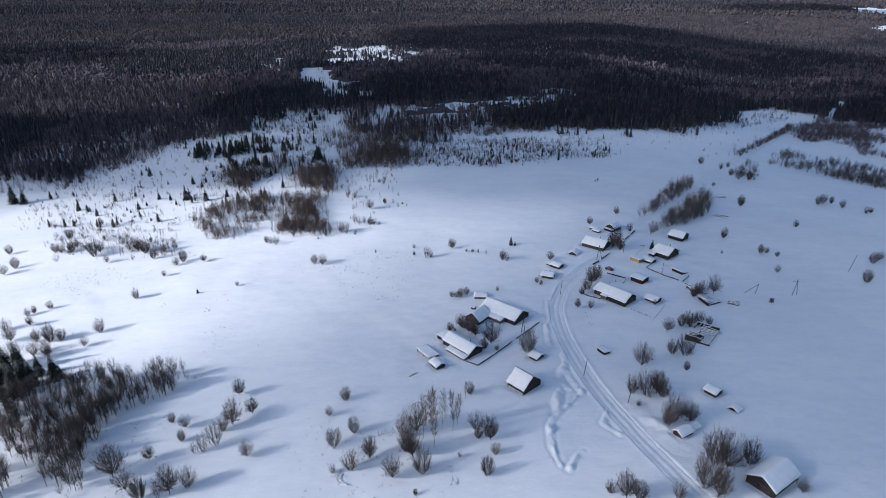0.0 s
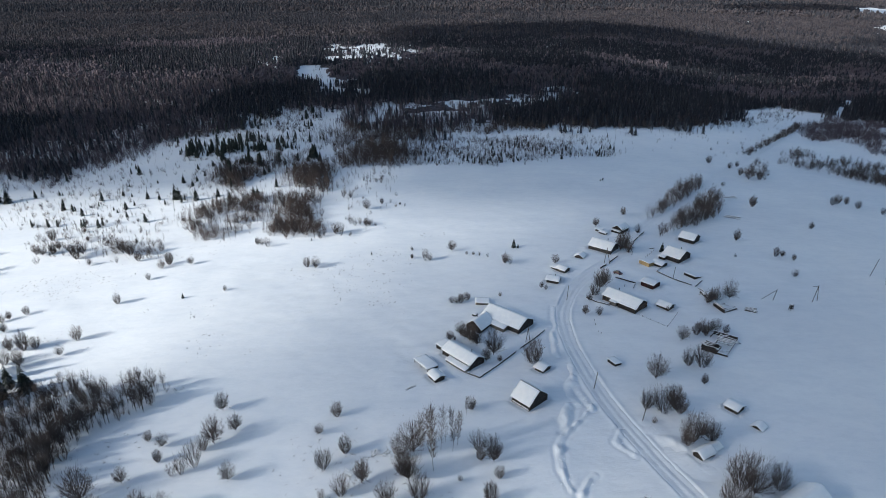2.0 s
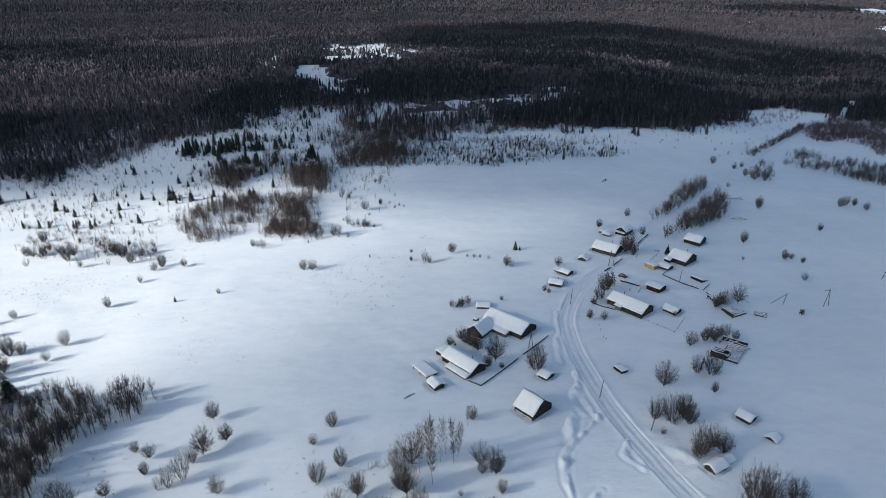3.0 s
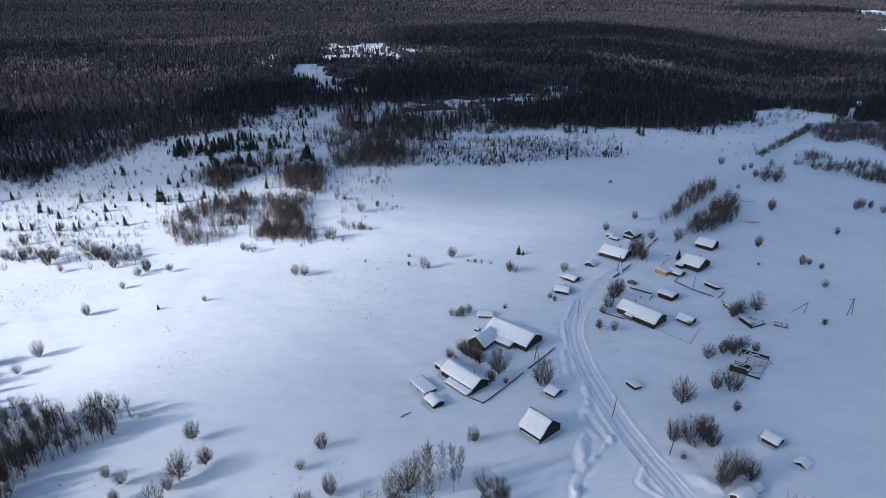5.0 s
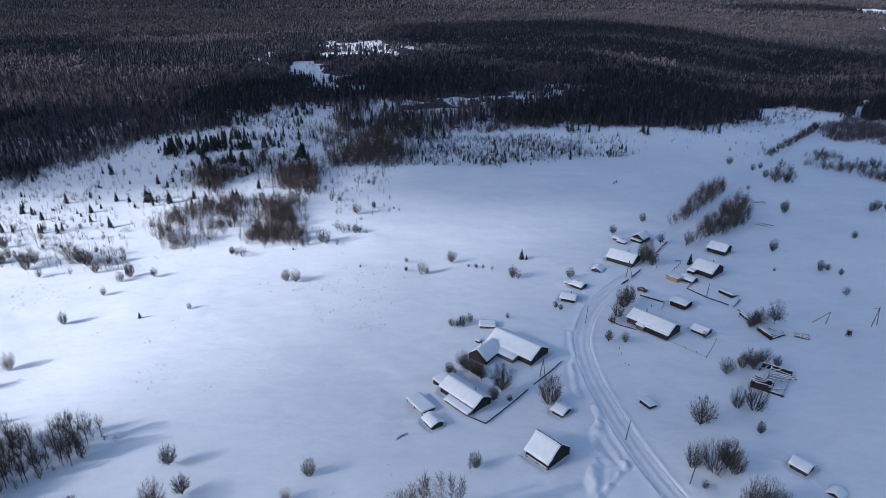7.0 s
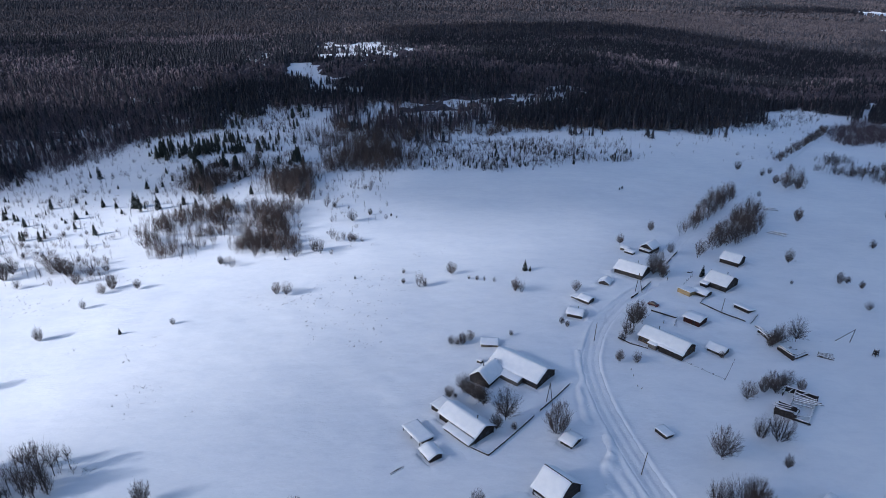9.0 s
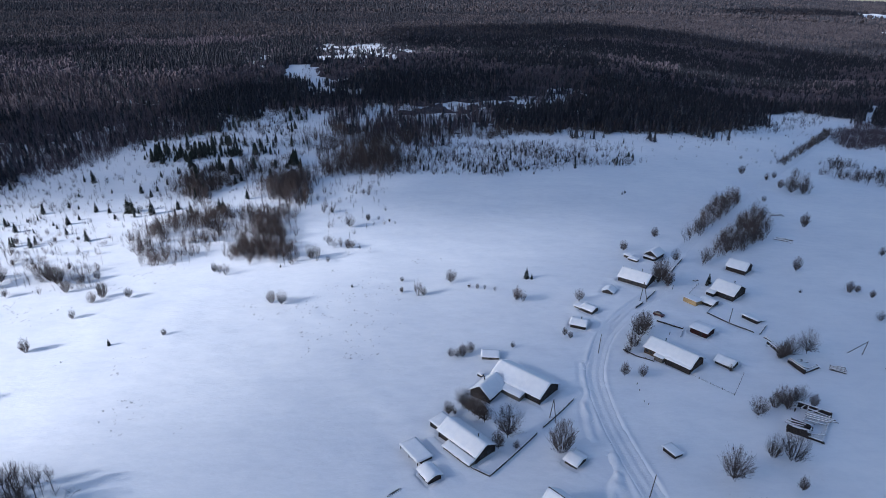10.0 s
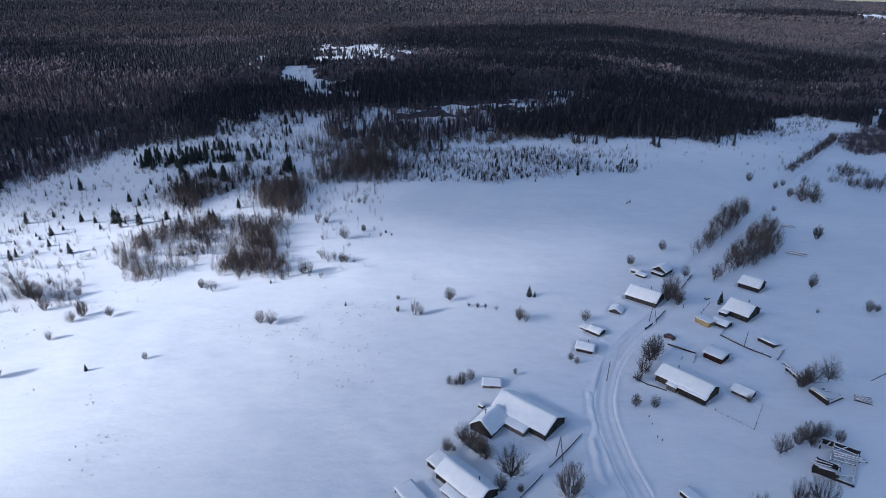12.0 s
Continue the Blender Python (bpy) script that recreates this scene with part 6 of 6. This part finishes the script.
pole("braced wooden line pole beside the plank fence", 27.1, 185.0, 6.0, (0.6, -0.6), [(28.4, 182.9)])
pole("braced wooden line pole at the roadside", 67.7, 245.6, 7.0, (0.6, -0.2), [(69.9, 244.6)])
pole("single wooden line pole by the lane", 46.0, 213.7, 6.0, (0.4, 0.3))
pole("single wooden line pole by the lane", 43.4, 158.9, 5.6, (0.7, 0.2))
pole("single wooden line pole by the lane", 52.9, 144.3, 6.0, (0.8, 0.2))
pole("leaning wooden pole out in the snowfield", 172.4, 234.9, 7.2, (2.6, 0.8))
pole("two-legged wooden line pole in the field", 135.9, 211.6, 6.8, (1.4, 0.5), [(138.4, 212.6)], True)
pole("slanting braced pole in the field", 122.1, 212.9, 4.2, (1.0, 0.4), [(118.0, 213.9)])
pole("wooden pole standing in the fenced yard", 91.4, 230.9, 5.0, (0.4, 0.1))
pole("wooden line pole among garden shrubs", 56.4, 217.4, 6.4, (0.2, 0.2))
pole("wooden line pole among garden shrubs", 59.0, 221.5, 6.6, (0.2, 0.1))
pole("short dark marker post at the roadside", 81.8, 254.3, 1.6, (0.1, 0), (), False, "marker_post")


def well(label, x, y, ang):
    thing = tagged(new("well"), label, "well")
    thing.matrix_basis = pose(x, y, at_ground(x, y) - 0.1, 0, 0, ang)
    bm = bmesh.new()
    box(bm, -0.7, 0.7, -0.6, 0.6, -0.3, 1.0)
    part("well_box", bm, DARK_BOARD, thing)
    part("well_snow", snow_cap(-0.85, 0.85, -0.75, 0.75, lambda y: 1.0, 0.35, next(SEED), 0.3), ROOF_SNOW, thing, "cap of snow", True)


well("little dark well box capped with snow", 11.3, 202.6, -40)
pole("short dark post poking out of the snow", 70.2, 224.0, 1.0, (0.1, 0), (), False, "marker_post")


for _k, (_x, _y) in enumerate(((52.4, 198.2), (52.6, 195.4), (52.4, 190.7), (52.7, 189.5))):
    pole("stub of a wooden stake poking out of the snow", _x, _y, 0.45, (0.35 * math.cos(2 * _k), 0.2), (), False, "stake")


def ladder_stand(label, x, y, ang):
    """A small wooden stand of legs and rungs."""
    thing = tagged(new("wooden_stand"), label, "stand")
    thing.matrix_basis = pose(x, y, at_ground(x, y) - 0.1, 0, 0, ang)
    for sx in (-0.6, 0.6):
        for sy in (-0.5, 0.5):
            bm = bmesh.new()
            beam(bm, (sx, sy, -0.3), (sx * 0.6, sy * 0.6, 2.4), 0.1, 0.08, 6)
            part("leg", bm, LOG, thing)
    for z in (0.7, 1.4, 2.1):
        bm = bmesh.new()
        box(bm, -0.6, 0.6, -0.5, 0.5, z, z + 0.12)
        part("shelf", bm, LOG, thing)
    part("stand_snow", snow_cap(-0.5, 0.5, -0.45, 0.45, lambda y: 2.22, 0.2, next(SEED), 0.25), ROOF_SNOW, thing, "", True)


ladder_stand("dark wooden stand alone in the snowfield", 124.7, 205.3, 20)


def car(label, x, y, ang):
    thing = tagged(new("car"), label, "car")
    thing.matrix_basis = pose(x, y, at_ground(x, y) - 0.02, 0, 0, ang) @ Matrix.Scale(0.88, 4)
    bm = bmesh.new()
    side = [(-2.0, 0.35), (2.0, 0.35), (2.05, 0.75), (1.2, 0.9), (-1.6, 0.92), (-2.05, 0.8)]
    for y0, y1, prof in ((-0.8, 0.8, side),):
        a = [bm.verts.new((px, y0, pz)) for px, pz in prof]
        b = [bm.verts.new((px, y1, pz)) for px, pz in prof]
        for i in range(len(prof)):
            bm.faces.new((a[i], a[(i + 1) % len(prof)], b[(i + 1) % len(prof)], b[i]))
        bm.faces.new(a[::-1])
        bm.faces.new(b)
    bmesh.ops.bevel(bm, geom=bm.edges[:], offset=0.06, segments=2, affect="EDGES")
    part("body", bm, CAR_PAINT, thing, "dark red car body")
    bm = bmesh.new()
    low = [bm.verts.new(p) for p in ((-1.5, -0.74, 0.9), (1.0, -0.74, 0.9), (1.0, 0.74, 0.9), (-1.5, 0.74, 0.9))]
    top = [bm.verts.new(p) for p in ((-1.0, -0.6, 1.38), (0.35, -0.6, 1.38), (0.35, 0.6, 1.38), (-1.0, 0.6, 1.38))]
    for i in range(4):
        bm.faces.new((low[i], low[(i + 1) % 4], top[(i + 1) % 4], top[i]))
    bm.faces.new(top)
    part("cabin_glass", bm, GLASS, thing, "dark car windows")
    bm = bmesh.new()
    box(bm, -1.02, 0.37, -0.62, 0.62, 1.384, 1.44)
    part("car_roof", bm, CAR_PAINT, thing)
    for wx in (-1.25, 1.25):
        for wy in (-0.8, 0.8):
            bm = bmesh.new()
            beam(bm, (wx, wy - 0.09, 0.3), (wx, wy + 0.09, 0.3), 0.31, sides=16)
            t = part("wheel", bm, TYRE, thing, "black tyre")
            bm = bmesh.new()
            beam(bm, (wx, wy - 0.1, 0.3), (wx, wy + 0.1, 0.3), 0.18, sides=12)
            part("rim", bm, METAL, t)
    for wy in (-0.55, 0.55):
        bm = bmesh.new()
        box(bm, 2.0, 2.08, wy - 0.16, wy + 0.16, 0.6, 0.76)
        part("headlight", bm, LAMP_GLASS, thing)


car("small dark red car parked by the plank fence", 70.8, 235.6, -40)


# ---------- snowed-in brush ----------
def brush_heap(label, x, y, size, seed):
    """A felled crown: crossed branches half buried, with snow lying along them."""
    r = seeded(seed)
    thing = tagged(new("brush_heap"), label, "brush heap", "brush heaps")
    wood = []
    for i in range(16):
        a = 6.28 * r.rand()
        p = np.array([0.35 * size * r.randn(), 0.3 * size * r.randn(), 0.0])
        q = p + np.array([math.cos(a), math.sin(a), 0.1 + 0.45 * r.rand()]) * size * (0.4 + 0.6 * r.rand())
        wood.append((*p, *q, 0.07, 0.025))
        if i % 2 == 0:
            white = bmesh.new()
            for f in (0.25, 0.5, 0.75):
                c = p + (q - p) * f
                bmesh.ops.create_icosphere(white, subdivisions=1, radius=1, matrix=pose(c[0], c[1], c[2] + 0.1, 0, 0, math.degrees(a)) @ Matrix.Diagonal((0.3 * size * 0.5, 0.16, 0.13, 1)))
            part("snow", white, ROOF_SNOW, thing, "snow lying along the branch", True)
    mesh_np("branches", *sticks(wood), BARK, thing)
    thing.matrix_basis = pose(x, y, at_ground(x, y) - 0.1, 0, 0, 40 * seed)


for _k, (_x, _y, _s) in enumerate(((-17.2, 133.5, 2.6), (-14.2, 133.6, 1.6), (-23.3, 127.2, 2.0), (-26.3, 117.4, 2.2), (-79.5, 164.0, 1.8), (-67, 134.5, 1.8), (2.5, 115.5, 1.5))):
    brush_heap("felled brush half buried under snow", _x, _y, _s, 500 + _k)


def clods():
    """Broken snow thrown up along the ploughed lane and on its banks."""
    r = seeded(600)
    bm = bmesh.new()
    bmesh.ops.create_icosphere(bm, subdivisions=1, radius=1)
    ball = np.array([v.co for v in bm.verts])
    tri = np.array([[v.index for v in f.verts] for f in bm.faces])
    bm.free()
    spots = []
    near = ROAD_LINE[(ROAD_LINE[:, 1] > 95) & (ROAD_LINE[:, 1] < 300)]
    for _ in range(1500):
        p = near[r.randint(len(near))] + 1.8 * r.randn(2)
        d = distance(p[:1], p[1:], ROAD_LINE)[0]
        if 2.3 < d < 3.9 and value_noise(p[0], p[1], 7) > -0.12:
            spots.append((p[0], p[1], 0.06 + 0.16 * r.rand() ** 3, 0.1))
    for line, height, wide in BANK_LINES:
        for _ in range(len(line) * 4):
            p = line[r.randint(len(line))] + 0.75 * r.randn(2)
            spots.append((p[0], p[1], 0.05 + 0.14 * r.rand() ** 3, height * 0.25))
    V, F = [], []
    for i, (x, y, s, up) in enumerate(spots):
        shape = ball * (1 + 0.25 * r.randn(len(ball), 1)) * np.array([1.2, 1.0, 0.7]) * s
        V.append(shape + np.array([x, y, at_ground(x, y) + up * r.rand()]))
        F.append(tri + len(ball) * i)
    mesh_np("snow_clods", np.concatenate(V), np.concatenate(F), CLOD_SNOW, None, "broken snow clods thrown up along the ploughed lane", smooth=True, kind="stuff", category="snow")


clods()
